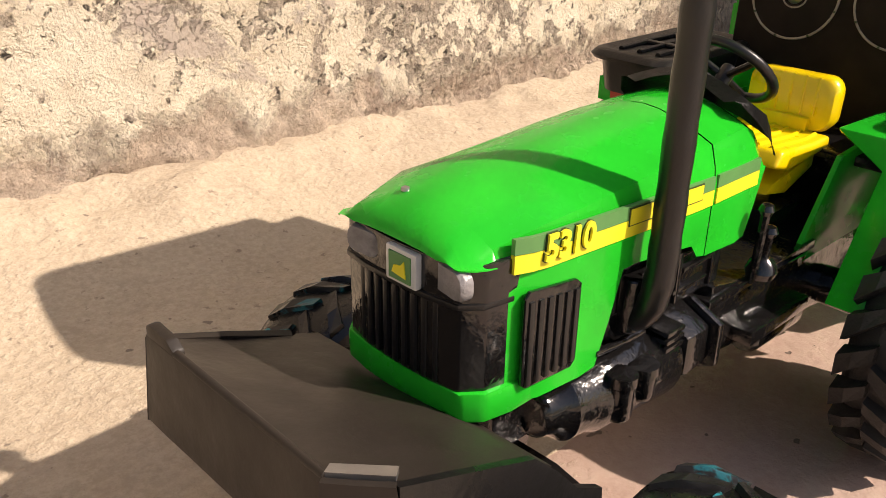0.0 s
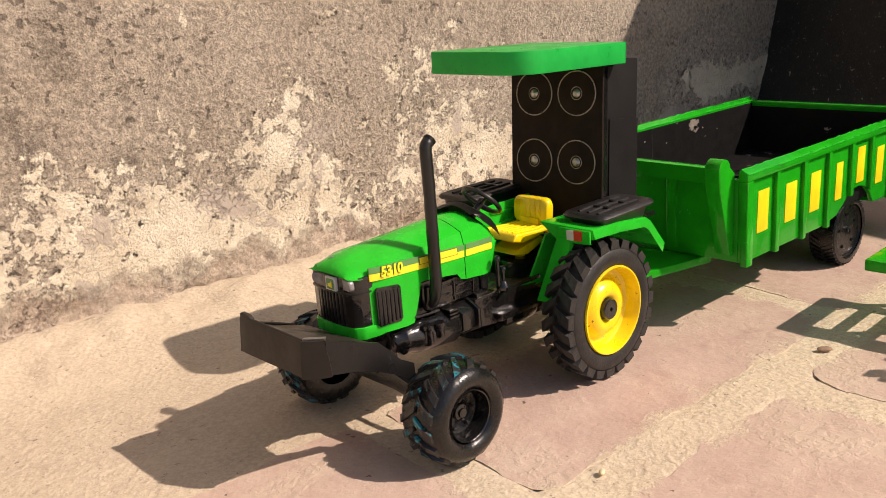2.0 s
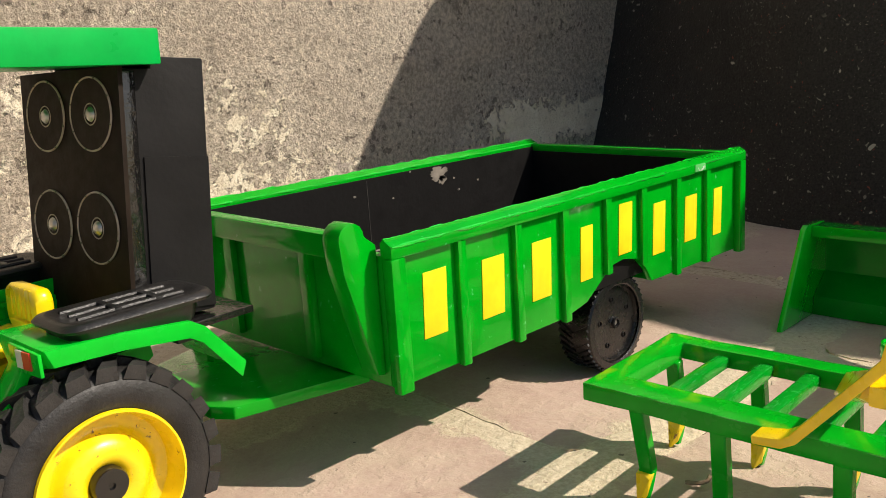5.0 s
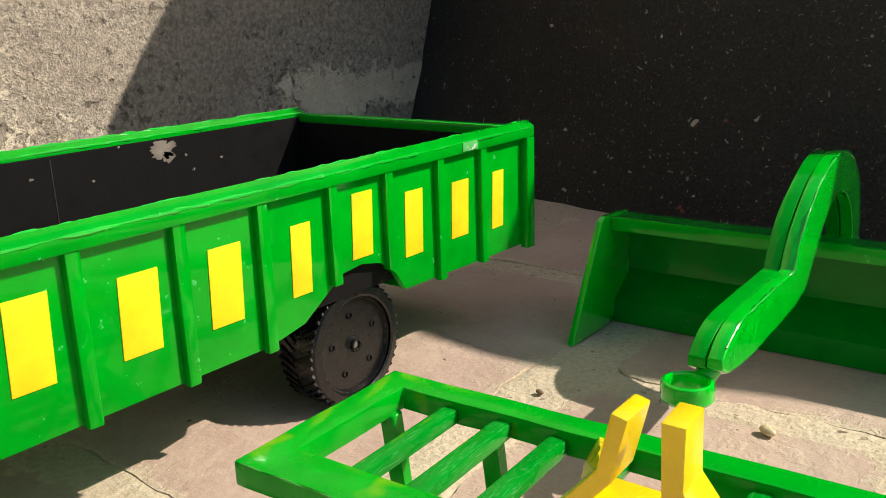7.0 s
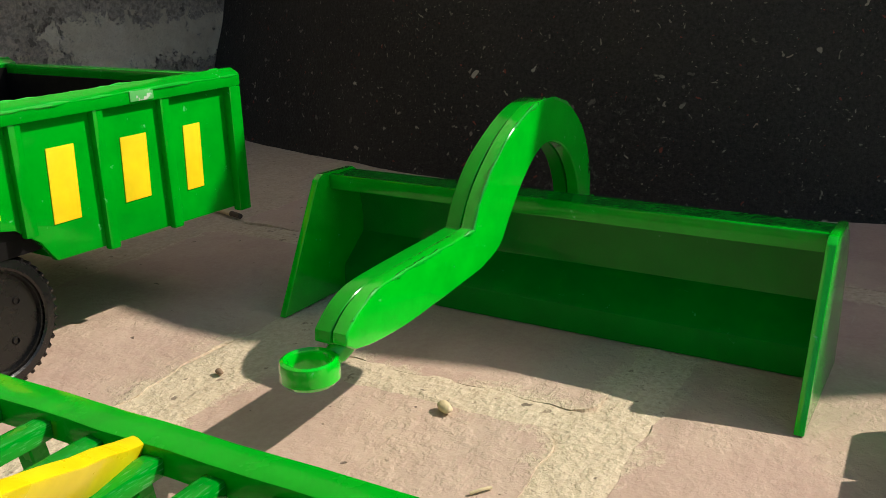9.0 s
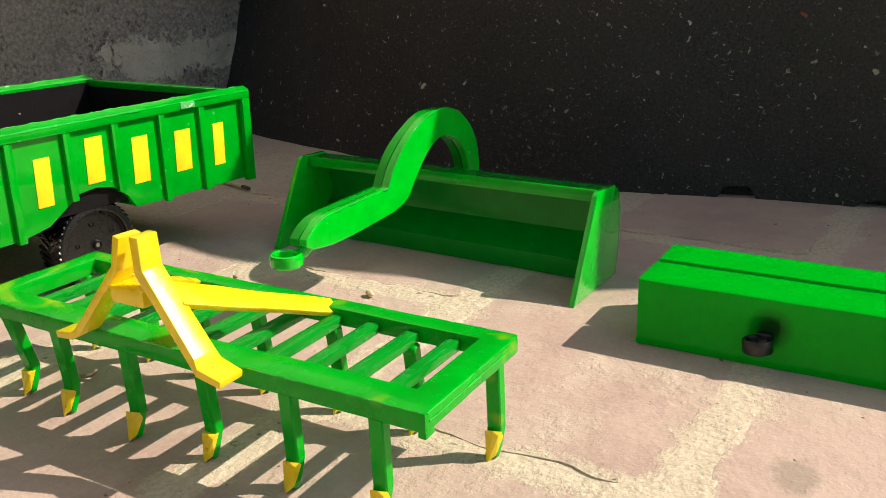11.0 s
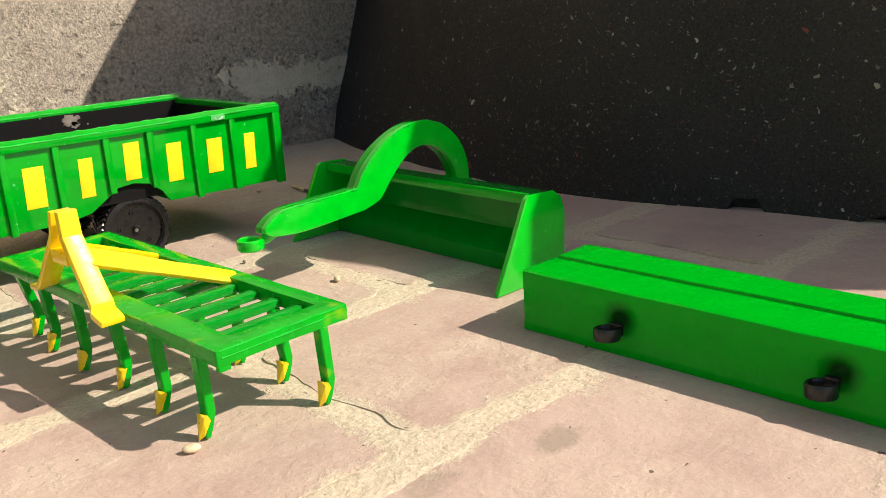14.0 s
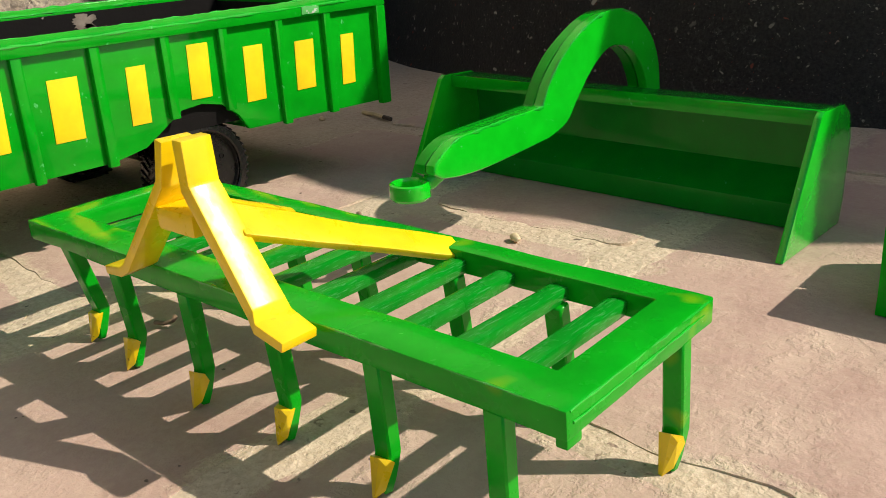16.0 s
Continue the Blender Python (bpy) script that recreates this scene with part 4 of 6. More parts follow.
    # side grilles
    for side in (-1, 1):
        y = YC + side * 0.0357
        vent = part("side_grille", prism([(0.3195, 0.1225), (0.3215, 0.1207), (0.3450, 0.1190), (0.3472, 0.1215), (0.3472, 0.1505), (0.3445, 0.1528), (0.3215, 0.1560), (0.3195, 0.1540)], "y", y - 0.0016 * (side < 0), y + 0.0016 * (side > 0), 0.0005), BLACK, hood, "black ribbed side vent")
        for k in range(6):
            x = 0.3222 + k * 0.0045
            part("vent_bar", box(x - 0.0012, x + 0.0012, y + side * 0.0012 - 0.0012, y + side * 0.0012 + 0.0012, 0.1215, 0.1525 - 0.0006 * k, 0.0005), PLASTIC, vent)
    # stripes along the flank
    low = lambda x: 0.1625 - 0.0615 * (x - 0.315)
    part("yellow_stripe", side_patch(0.3165, 0.4272, low, 0.0062, 0.0007), STRIPE_Y, hood)
    part("yellow_stripe", side_patch(0.4298, 0.4670, low, 0.0062, 0.0007), STRIPE_Y, hood)
    part("grey_stripe", side_patch(0.3165, 0.4272, lambda x: low(x) + 0.0064, 0.0052, 0.0006), STRIPE_G, hood)
    part("grey_stripe", side_patch(0.4298, 0.4670, lambda x: low(x) + 0.0064, 0.0052, 0.0006), STRIPE_G, hood)
    slope = math.atan(0.0615)
    m = Matrix.Translation((0.339, YC - 0.0365, low(0.339) + 0.0028)) @ Matrix.Rotation(slope, 4, "Y") @ Matrix.Rotation(radians(90), 4, "X")
    part("number", writing("5310", 0.0122, m @ Matrix.Translation((0, 0, 0.0009)), 0.0004, 0.0004), STRIPE_Y, hood, "yellow number 5310")
    m = Matrix.Translation((0.3395, YC - 0.0362, low(0.3395) + 0.0024)) @ Matrix.Rotation(slope, 4, "Y") @ Matrix.Rotation(radians(90), 4, "X")
    part("number_shadow", writing("5310", 0.0122, m @ Matrix.Translation((-0.0004, 0.0003, 0.0004)), 0.0004, 0.0007), INK, hood, "dark outline of the number")
    for x0, x1 in ((0.3715, 0.3900), (0.3940, 0.4175)):
        part("name_bar", side_patch(x0, x1, lambda x: low(x) + 0.0046, 0.0058, 0.0011), STRIPE_Y, hood, "plain yellow bar", 38)
        part("name_bar_shadow", side_patch(x0 - 0.0006, x1 + 0.0006, lambda x: low(x) + 0.0041, 0.0068, 0.0009), INK, hood)
    part("hood_screw", lathe([(0, 0.0016), (0.0014, 0.001), (0.0016, 0)], (0.312, YC + 0.010, hood_top(0.312) - 0.0014), (0, 0, 1), 10, None, False), CHROME, hood)
    # exhaust on the right side
    ex = curve_points([(0.3815, YC - 0.030, 0.118), (0.3815, YC - 0.041, 0.128), (0.3812, YC - 0.045, 0.143), (0.3820, YC - 0.045, 0.165), (0.3822, YC - 0.045, 0.20), (0.3824, YC - 0.045, 0.235), (0.3825, YC - 0.0445, 0.257), (0.3835, YC - 0.0440, 0.267), (0.3885, YC - 0.0435, 0.2715)], 5)
    pipe = part("exhaust_pipe", tube(ex, 0.0052, 16, None, [0.0042 + 0.0012 * smooth(i / 8) + 0.0002 * math.sin(i * 2.1) for i in range(len(ex))]), PLASTIC, t, "black painted exhaust stack")
    part("pipe_mouth", lathe([(0.0056, -0.002), (0.0058, 0.0012), (0.0042, 0.0012), (0.0040, -0.001), (0, -0.001)], ex[-1], ex[-1] - ex[-3], 16, None, False), SATIN, pipe)


def make_chassis(t):
    part("engine_block", wobble(box(0.318, 0.452, YC - 0.027, YC + 0.027, 0.088, 0.142, 0.003), 0.001, 60), BLACK, t, "glossy black engine block")
    part("engine_cover", wobble(box(0.386, 0.448, YC - 0.0325, YC - 0.0265, 0.1150, 0.1375, 0.0015), 0.0008, 80), BLACK, t)
    part("gearbox", wobble(prism([(0.440, 0.080), (0.52, 0.070), (0.60, 0.058), (0.605, 0.100), (0.56, 0.106), (0.47, 0.110), (0.440, 0.116)], "y", YC - 0.0355, YC + 0.0355, 0.003), 0.0008, 50), BLACK, t)
    part("sump", wobble(prism([(0.345, 0.092), (0.350, 0.082), (0.44, 0.078), (0.45, 0.09)], "y", YC - 0.030, YC + 0.030, 0.004), 0.0008, 70), BLACK, t)
    octagon = [(YC + 0.046 * math.cos(k), 0.0955 + 0.0225 * math.sin(k)) for k in [math.tau * (i + 0.5) / 8 for i in range(8)]]
    part("clutch_housing", wobble(prism(octagon, "x", 0.4135, 0.4305, 0.0025), 0.0006, 60), BLACK, t, "glossy black bell housing")
    part("housing_flange", prism([(YC + (y - YC) * 1.08, 0.0955 + (z - 0.0955) * 1.1) for y, z in octagon], "x", 0.4308, 0.4345, 0.0008), BLACK, t)
    part("footplate", wobble(box(0.436, 0.53, YC - 0.0375, YC + 0.0375, 0.1060, 0.1105, 0.0010), 0.0005, 60), BLACK, t)
    part("front_rail", box(0.285, 0.34, YC - 0.018, YC + 0.018, 0.084, 0.110, 0.002), BLACK, t)
    # round silencer drum along the side, two filter cups, fins and a shiny rod
    drum = lathe([(0, 0), (0.007, 0), (0.0095, 0.002), (0.0105, 0.008), (0.0140, 0.012), (0.0145, 0.022), (0.0165, 0.026), (0.0170, 0.072), (0.0150, 0.076), (0, 0.076)], (0.336, YC - 0.0275, 0.0985), (1, 0, -0.08), 28, None, False)
    part("side_drum", wobble(drum, 0.0007, 70), BLACK, t, "glossy black round drum")
    for x, z1, z0 in ((0.3690, 0.1085, 0.0895), (0.3825, 0.1070, 0.0925)):
        cup = lathe([(0, 0), (0.0042, 0), (0.0052, 0.002), (0.0050, z1 - z0 - 0.005), (0.0060, z1 - z0 - 0.004), (0.0060, z1 - z0), (0, z1 - z0)], (x, YC - 0.0425, z0), (0, 0, 1), 18, None, False)
        part("filter_cup", wobble(cup, 0.0004, 90), BLACK, t)
    for z in (0.1010, 0.1045, 0.1080, 0.1115):
        part("engine_fin", wobble(box(0.3985, 0.4100, YC - 0.0420, YC - 0.0260, z - 0.0010, z + 0.0010, 0.0005), 0.0003, 90), BLACK, t)
    part("fuel_pipe", tube(curve_points([(0.3610, YC - 0.0350, 0.1165), (0.3760, YC - 0.0352, 0.1150), (0.3910, YC - 0.0350, 0.1140)], 4), 0.0016, 10), BLACK, t)
    part("exhaust_root", rod((0.3800, YC - 0.0350, 0.1190), (0.3808, YC - 0.0350, 0.1400), 0.0042, 12), BLACK, t)
    # embossed lines and ledges on the engine's side
    for x0, x1, z in ((0.390, 0.412, 0.1335), (0.418, 0.438, 0.1300), (0.392, 0.407, 0.1250), (0.412, 0.436, 0.1215), (0.396, 0.440, 0.1370), (0.388, 0.402, 0.1180)):
        part("engine_ledge", wobble(box(x0, x1, YC - 0.0336, YC - 0.0318, z - 0.0010, z + 0.0010, 0.0005), 0.0005, 80), BLACK, t)
    for x in (0.3895, 0.4145, 0.4395):
        part("engine_post", wobble(box(x - 0.0014, x + 0.0014, YC - 0.0338, YC - 0.0318, 0.1165, 0.1385, 0.0006), 0.0004, 80), BLACK, t)
    part("side_step", wobble(box(0.462, 0.515, YC - 0.046, YC - 0.031, 0.082, 0.089, 0.0015), 0.0006, 50), BLACK, t)
    part("side_tank", wobble(lathe([(0, 0), (0.007, 0), (0.009, 0.003), (0.009, 0.040), (0.007, 0.044), (0, 0.044)], (0.472, YC - 0.036, 0.0800), (1, 0, 0), 20, None, False), 0.0006, 60), BLACK, t)
    part("rear_axle", rod((0.557, YC - 0.083, 0.0765), (0.557, YC + 0.083, 0.0765), 0.010, 16), BLACK, t)
    part("front_axle", wobble(prism([(YC - 0.088, 0.045), (YC - 0.088, 0.057), (YC - 0.03, 0.070), (YC + 0.03, 0.070), (YC + 0.088, 0.057), (YC + 0.088, 0.045), (YC + 0.03, 0.054), (YC - 0.03, 0.054)], "x", 0.335, 0.352, 0.0012), 0.0005, 60), BLACK, t)
    part("axle_bracket", box(0.330, 0.357, YC - 0.012, YC + 0.012, 0.066, 0.09, 0.002), BLACK, t)
    part("tie_rod", rod((0.362, YC - 0.070, 0.046), (0.362, YC + 0.070, 0.046), 0.0026, 10), SHEET, t, "bare brown steering rod")
    # levers by the gearbox
    for x, top in ((0.468, 0.1440), (0.475, 0.1320)):
        lever = part("lever", rod((x, YC - 0.038, 0.109), (x - 0.002, YC - 0.040, top), 0.0020, 8), BLACK, t)
        part("knob", lathe([(0, -0.003), (0.0025, -0.002), (0.0034, 0.0), (0.0025, 0.0025), (0, 0.0034)], (x - 0.002, YC - 0.040, top), (0, 0, 1), 12, None, False), BLACK, lever)
    part("lever_boot", lathe([(0.006, 0), (0.007, 0.003), (0.0055, 0.007), (0.003, 0.009), (0, 0.009)], (0.473, YC - 0.039, 0.1110), (0, 0, 1), 14), BLACK, t)
    part("lift_arm", beam((0.60, YC - 0.03, 0.06), (0.648, YC - 0.034, 0.052), 0.005, 0.008, 0.001), BLACK, t)
    part("lift_arm", beam((0.60, YC + 0.03, 0.06), (0.648, YC + 0.034, 0.052), 0.005, 0.008, 0.001), BLACK, t)
    part("hitch_block", box(0.60, 0.632, YC - 0.014, YC + 0.014, 0.054, 0.060, 0.001), BLACK, t)
    part("rear_deck", box(0.560, 0.690, YC - 0.068, YC + 0.068, 0.1395, 0.1445, 0.001), BLACK, t)
    part("deck_support", box(0.575, 0.61, YC - 0.03, YC + 0.03, 0.10, 0.140, 0.002), BLACK, t)


def bent_sheet(columns, thick):
    """A sheet through columns of points, given a thickness."""
    bm, rows = loft(columns)
    bmesh.ops.recalc_face_normals(bm, faces=bm.faces)
    bmesh.ops.solidify(bm, geom=bm.faces, thickness=thick)
    return wobble(bm, 0.0005, 45)


def make_bumper(t):
    """A folded dark sheet in front of the axle: face, chamfered corners, sloping top and side wings."""
    zt, fx = 0.1395, 0.2345
    right, left = YC - 0.0470, YC + 0.0455
    face = prism([(fx, zt), (fx + 0.0028, zt - 0.0004), (fx + 0.0002, 0.1085), (fx - 0.0030, 0.1085)], "y", right, left)
    bmesh.ops.subdivide_edges(face, edges=[e for e in face.edges if e.calc_length() > 0.05], cuts=6)
    b = part("bumper", wobble(bevel(face, 0.0006, 2, 40), 0.0005, 40), SHEET, t, "dark brown sheet bumper with slanting sides")
    part("bumper_rim", wobble(rod((fx + 0.0014, right, zt - 0.0004), (fx + 0.0014, left - 0.018, zt + 0.0002), 0.0014, 10), 0.0004, 70), SHEET, b)
    # the sloping top, lower on its far side
    near = [(fx + 0.003, right + 0.001, zt - 0.0015), (0.2470, YC - 0.0590, zt - 0.0025), (0.2720, YC - 0.0592, 0.1285), (0.2976, YC - 0.0592, 0.1190), (0.3100, YC - 0.0592, 0.1095)]
    far = [(fx + 0.003, left, 0.1345), (0.2480, YC + 0.0590, 0.1270), (0.2720, YC + 0.0600, 0.1165), (0.2976, YC + 0.0600, 0.1080), (0.3100, YC + 0.0600, 0.1035)]
    columns = [[tuple(a + (c - a) * k / 4 for a, c in zip(p, q)) for k in range(5)] for p, q in zip(near, far)]
    part("bumper_top", bent_sheet(columns, 0.002), SHEET, b)
    part("bumper_corner", bent_sheet([[(fx, right, zt), (fx - 0.0015, right, 0.124), (fx - 0.0030, right, 0.1085)], [(0.2410, YC - 0.0545, zt), (0.2405, YC - 0.0562, 0.124), (0.2400, YC - 0.0580, 0.1090)], [(0.2472, YC - 0.0606, zt), (0.2480, YC - 0.0635, 0.124), (0.2485, YC - 0.0645, 0.1100)]], 0.0025), SHEET, b, "folded corner of the bumper", 60)
    part("bumper_corner", bent_sheet([[(fx, left, zt - 0.001), (fx - 0.0030, left, 0.1085)], [(0.2480, YC + 0.0605, 0.1285), (0.2485, YC + 0.0610, 0.1050)]], 0.0025), SHEET, b, "folded corner of the bumper")
    wing = [(0.2462, 0.1395, 0.1105), (0.2720, 0.1300, 0.1045), (0.2976, 0.1206, 0.0945), (0.3085, 0.1100, 0.0885), (0.3185, 0.0985, 0.0830), (0.3330, 0.0900, 0.0720)]
    for side in (-1, 1):
        columns = [[(x, YC + side * (0.0603 if x > 0.25 else 0.0600), z1 - (0.011 if side > 0 else 0.0)), (x, YC + side * 0.0608, (z0 + z1) / 2), (x, YC + side * 0.0605, z0)] for x, z1, z0 in wing]
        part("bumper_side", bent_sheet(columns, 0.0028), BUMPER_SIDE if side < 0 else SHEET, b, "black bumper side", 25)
    part("tow_tab", wobble(prism([(left - 0.019, zt - 0.004), (left, zt - 0.004), (left, zt + 0.0030), (left - 0.003, zt + 0.0042), (left - 0.014, zt + 0.0036), (left - 0.018, zt + 0.0008)], "x", fx + 0.0003, fx + 0.0042, 0.0009), 0.0004, 70), SHEET, b)
    part("corner_cap", prism([(fx + 0.0008, right + 0.0002), (0.2474, YC - 0.0600), (0.2505, YC - 0.0575), (fx + 0.0040, right + 0.0020)], "z", zt - 0.0008, zt + 0.0012), CHROME, b, "shiny folded corner")


def make_cockpit(t):
    # dashboard cowl behind the bonnet
    rows = []
    for x, z, w, zb in ((0.452, 0.1945, 0.0285, 0.1885), (0.459, 0.1968, 0.0330, 0.181), (0.470, 0.1905, 0.0342, 0.1715), (0.477, 0.1825, 0.0338, 0.1645), (0.480, 0.1775, 0.033, 0.1620)):
        rows.append(section(x, z, w, zb, 0.006))
    bm, _ = loft(rows)
    bmesh.ops.solidify(bm, geom=bm.faces, thickness=0.0055)
    part("dashboard", bm, WORN, t, "matt black dashboard cowl", 50)
    part("dash_panel", box(0.462, 0.473, YC - 0.020, YC + 0.028, 0.110, 0.172, 0.002), BLACK, t)
    # steering wheel, tilted towards the seat
    centre = Vector((0.4895, YC - 0.001, 0.1915))
    way = Vector((0.70, -0.06, 0.70)).normalized()
    m = Matrix.Translation(centre) @ frame_of((0, 0, 0), way)
    ring = [m @ Vector((0.0205 * math.cos(math.tau * k / 36), 0.0205 * math.sin(math.tau * k / 36), 0)) for k in range(36)]
    own = bmesh.new()
    loops = []
    for k, p in enumerate(ring):
        out = (p - centre).normalized()
        loops.append([own.verts.new(p + 0.0023 * (math.cos(math.tau * j / 10) * out + math.sin(math.tau * j / 10) * way)) for j in range(10)])
    for k in range(36):
        for j in range(10):
            own.faces.new((loops[k][j], loops[k][(j + 1) % 10], loops[(k + 1) % 36][(j + 1) % 10], loops[(k + 1) % 36][j]))
    wheel = part("steering_wheel", own, PLASTIC, t, "black three-spoke steering wheel")
    for k in range(3):
        a = math.tau * k / 3 + 0.5
        part("spoke", rod(m @ Vector((0, 0, -0.004)), m @ Vector((0.0198 * math.cos(a), 0.0198 * math.sin(a), 0)), 0.0016, 8), PLASTIC, wheel)
    part("column", rod(m @ Vector((0, 0, -0.03)), m @ Vector((0, 0, 0.001)), 0.0035, 12), PLASTIC, wheel)
    # seat
    sy = YC + 0.004
    seat = part("seat", bevel(wobble(prism([(0.505, 0.1485), (0.510, 0.1560), (0.545, 0.1525), (0.560, 0.1535), (0.560, 0.1470), (0.52, 0.1440)], "y", sy - 0.0245, sy + 0.0245), 0.0006, 40), 0.0025, 3), YELLOW, t, "yellow moulded seat")
    back = tray_form([(0.1575, 0.1830, sy - 0.0225, sy + 0.0225, 0.0), (0.1565, 0.1845, sy - 0.0238, sy + 0.0238, 0.003), (0.1568, 0.1840, sy - 0.0235, sy + 0.0235, 0.009), (0.1585, 0.1825, sy - 0.0220, sy + 0.0220, 0.0115)], 0.0075)
    back.transform(Matrix(((0.06, 0, 1, 0.5490), (0, 1, 0, 0), (1, 0, 0, -0.0035), (0, 0, 0, 1))))
    part("backrest", wobble(back, 0.0007, 50), YELLOW, seat, "", 60)
    for k in range(6):
        y = sy + (k - 2.5) * 0.0070
        part("seat_rib", tube([(0.512, y, 0.1556), (0.528, y, 0.1541), (0.546, y, 0.1524), (0.557, y, 0.1530)], 0.0012, 8), YELLOW, seat)
    for k in range(5):
        y = sy + (k - 2) * 0.0068
        part("backrest_rib", tube([(0.5592, y, 0.161), (0.5598, y, 0.172), (0.5608, y, 0.1800)], 0.0009, 8), YELLOW, seat)
    seat.location = (0.008, 0.0015, -0.0040)
    part("back_bracket", box(0.556, 0.566, sy - 0.013, sy + 0.013, 0.136, 0.160, 0.002), YELLOW, seat)
    part("seat_pan", prism([(0.510, 0.1330), (0.515, 0.1370), (0.556, 0.1440), (0.556, 0.1370), (0.53, 0.1290)], "y", sy - 0.020, sy + 0.014, 0.0012), YELLOW, seat)
    part("seat_post", rod((0.536, sy - 0.004, 0.118), (0.536, sy - 0.004, 0.134), 0.0055, 14), YELLOW, seat)
    part("seat_base", box(0.520, 0.560, sy - 0.022, sy + 0.012, 0.106, 0.120, 0.002), BLACK, t)


def make_fender(t, side):
    """Mudguard: upright inner wall, slanting front strip, flat top and a turned-down tail."""
    s = lambda d: YC + side * d
    low, high = (lambda p, q: min(s(p), s(q))), (lambda p, q: max(s(p), s(q)))
    up = 0.0 if side < 0 else 0.006
    f = part("fender", fender_shell(side), LIME, t, "bright green mudguard", 40)
    part("fender_wall", prism([(0.497, 0.110), (0.518, 0.110), (0.544, 0.148), (0.625, 0.153 + up), (0.630, 0.12), (0.60, 0.10), (0.497, 0.100)], "y", low(0.0330, 0.0358), high(0.0330, 0.0358), 0.0005), LIME, f)
    if side > 0:
        part("fender_apron", box(0.474, 0.604, s(0.0362), s(0.0390), 0.110, 0.170, 0.0008), LIME, f)
    # front board with the reflector
    part("reflector_board", prism([(s(0.060), 0.1470), (s(0.0990), 0.1495), (s(0.0990), 0.1625), (s(0.060), 0.1625)], "x", 0.5330, 0.5352, 0.0006), LIME, f)
    ref = part("reflector", prism([(s(0.0720), 0.1510), (s(0.0805), 0.1515), (s(0.0805), 0.1615), (s(0.0720), 0.1610)], "x", 0.5318, 0.5329), WHITE, f, "white and red reflector strip")
    part("reflector_red", prism([(s(0.0806), 0.1515), (s(0.0900), 0.1520), (s(0.0900), 0.1620), (s(0.0806), 0.1615)], "x", 0.5318, 0.5329), RED, ref)
    # black toolbox tray on top
    a, b = low(0.050, 0.101), high(0.050, 0.101)
    z = 0.1570 + up * 1.2
    drop = 0.001 if side < 0 else 0.007
    tray = part("toolbox", tray_form([(0.549, 0.627, a + 0.005, b - 0.005, z - drop), (0.547, 0.630, a + 0.003, b - 0.003, z + 0.009), (0.546, 0.633, a + 0.002, b - 0.002, z + 0.0105)]), PLASTIC, t, "black plastic tray on the mudguard", 50)
    part("tray_lid", tray_form([(0.543, 0.637, a, b, z + 0.0106), (0.542, 0.638, a - 0.001, b + 0.001, z + 0.0125), (0.544, 0.637, a + 0.001, b - 0.001, z + 0.0150), (0.548, 0.633, a + 0.004, b - 0.004, z + 0.0158), (0.551, 0.630, a + 0.007, b - 0.007, z + 0.0146)]), WORN, tray, "", 50)
    tray.location.x += -0.022 if side > 0 else 0.006
    for y in (a + 0.014, b - 0.014, (a + b) / 2):
        part("tray_rib", tube(curve_points([(0.556, y, z + 0.0148), (0.59, y, z + 0.0154), (0.622, y, z + 0.0150)], 4), 0.0017, 8), WORN, tray)
    for x in (0.580, 0.606):
        part("tray_rib", box(x - 0.0022, x + 0.0022, a + 0.012, b - 0.012, z + 0.0140, z + 0.0166, 0.0008), PLASTIC, tray)
    part("rear_lamp", box(0.630, 0.643, s(0.060) - 0.010, s(0.060) + 0.010, 0.134, 0.147, 0.001), PLASTIC, f)


def tray_form(levels, r=0.011):
    """Stacked rounded rectangles: (x0, x1, y0, y1, z) from the bottom up."""
    bm = bmesh.new()
    rows = []
    for x0, x1, y0, y1, z in levels:
        row = []
        for cx, cy, a0 in ((x1 - r, y1 - r, 0.0), (x0 + r, y1 - r, 0.5), (x0 + r, y0 + r, 1.0), (x1 - r, y0 + r, 1.5)):
            row += [bm.verts.new((cx + r * math.cos(math.pi * (a0 + k / 10)), cy + r * math.sin(math.pi * (a0 + k / 10)), z)) for k in range(6)]
        rows.append(row)
    for lo, hi in zip(rows, rows[1:]):
        for i in range(len(lo)):
            bm.faces.new((lo[i], lo[(i + 1) % len(lo)], hi[(i + 1) % len(lo)], hi[i]))
    bm.faces.new(rows[0]), bm.faces.new(rows[-1])
    return bm


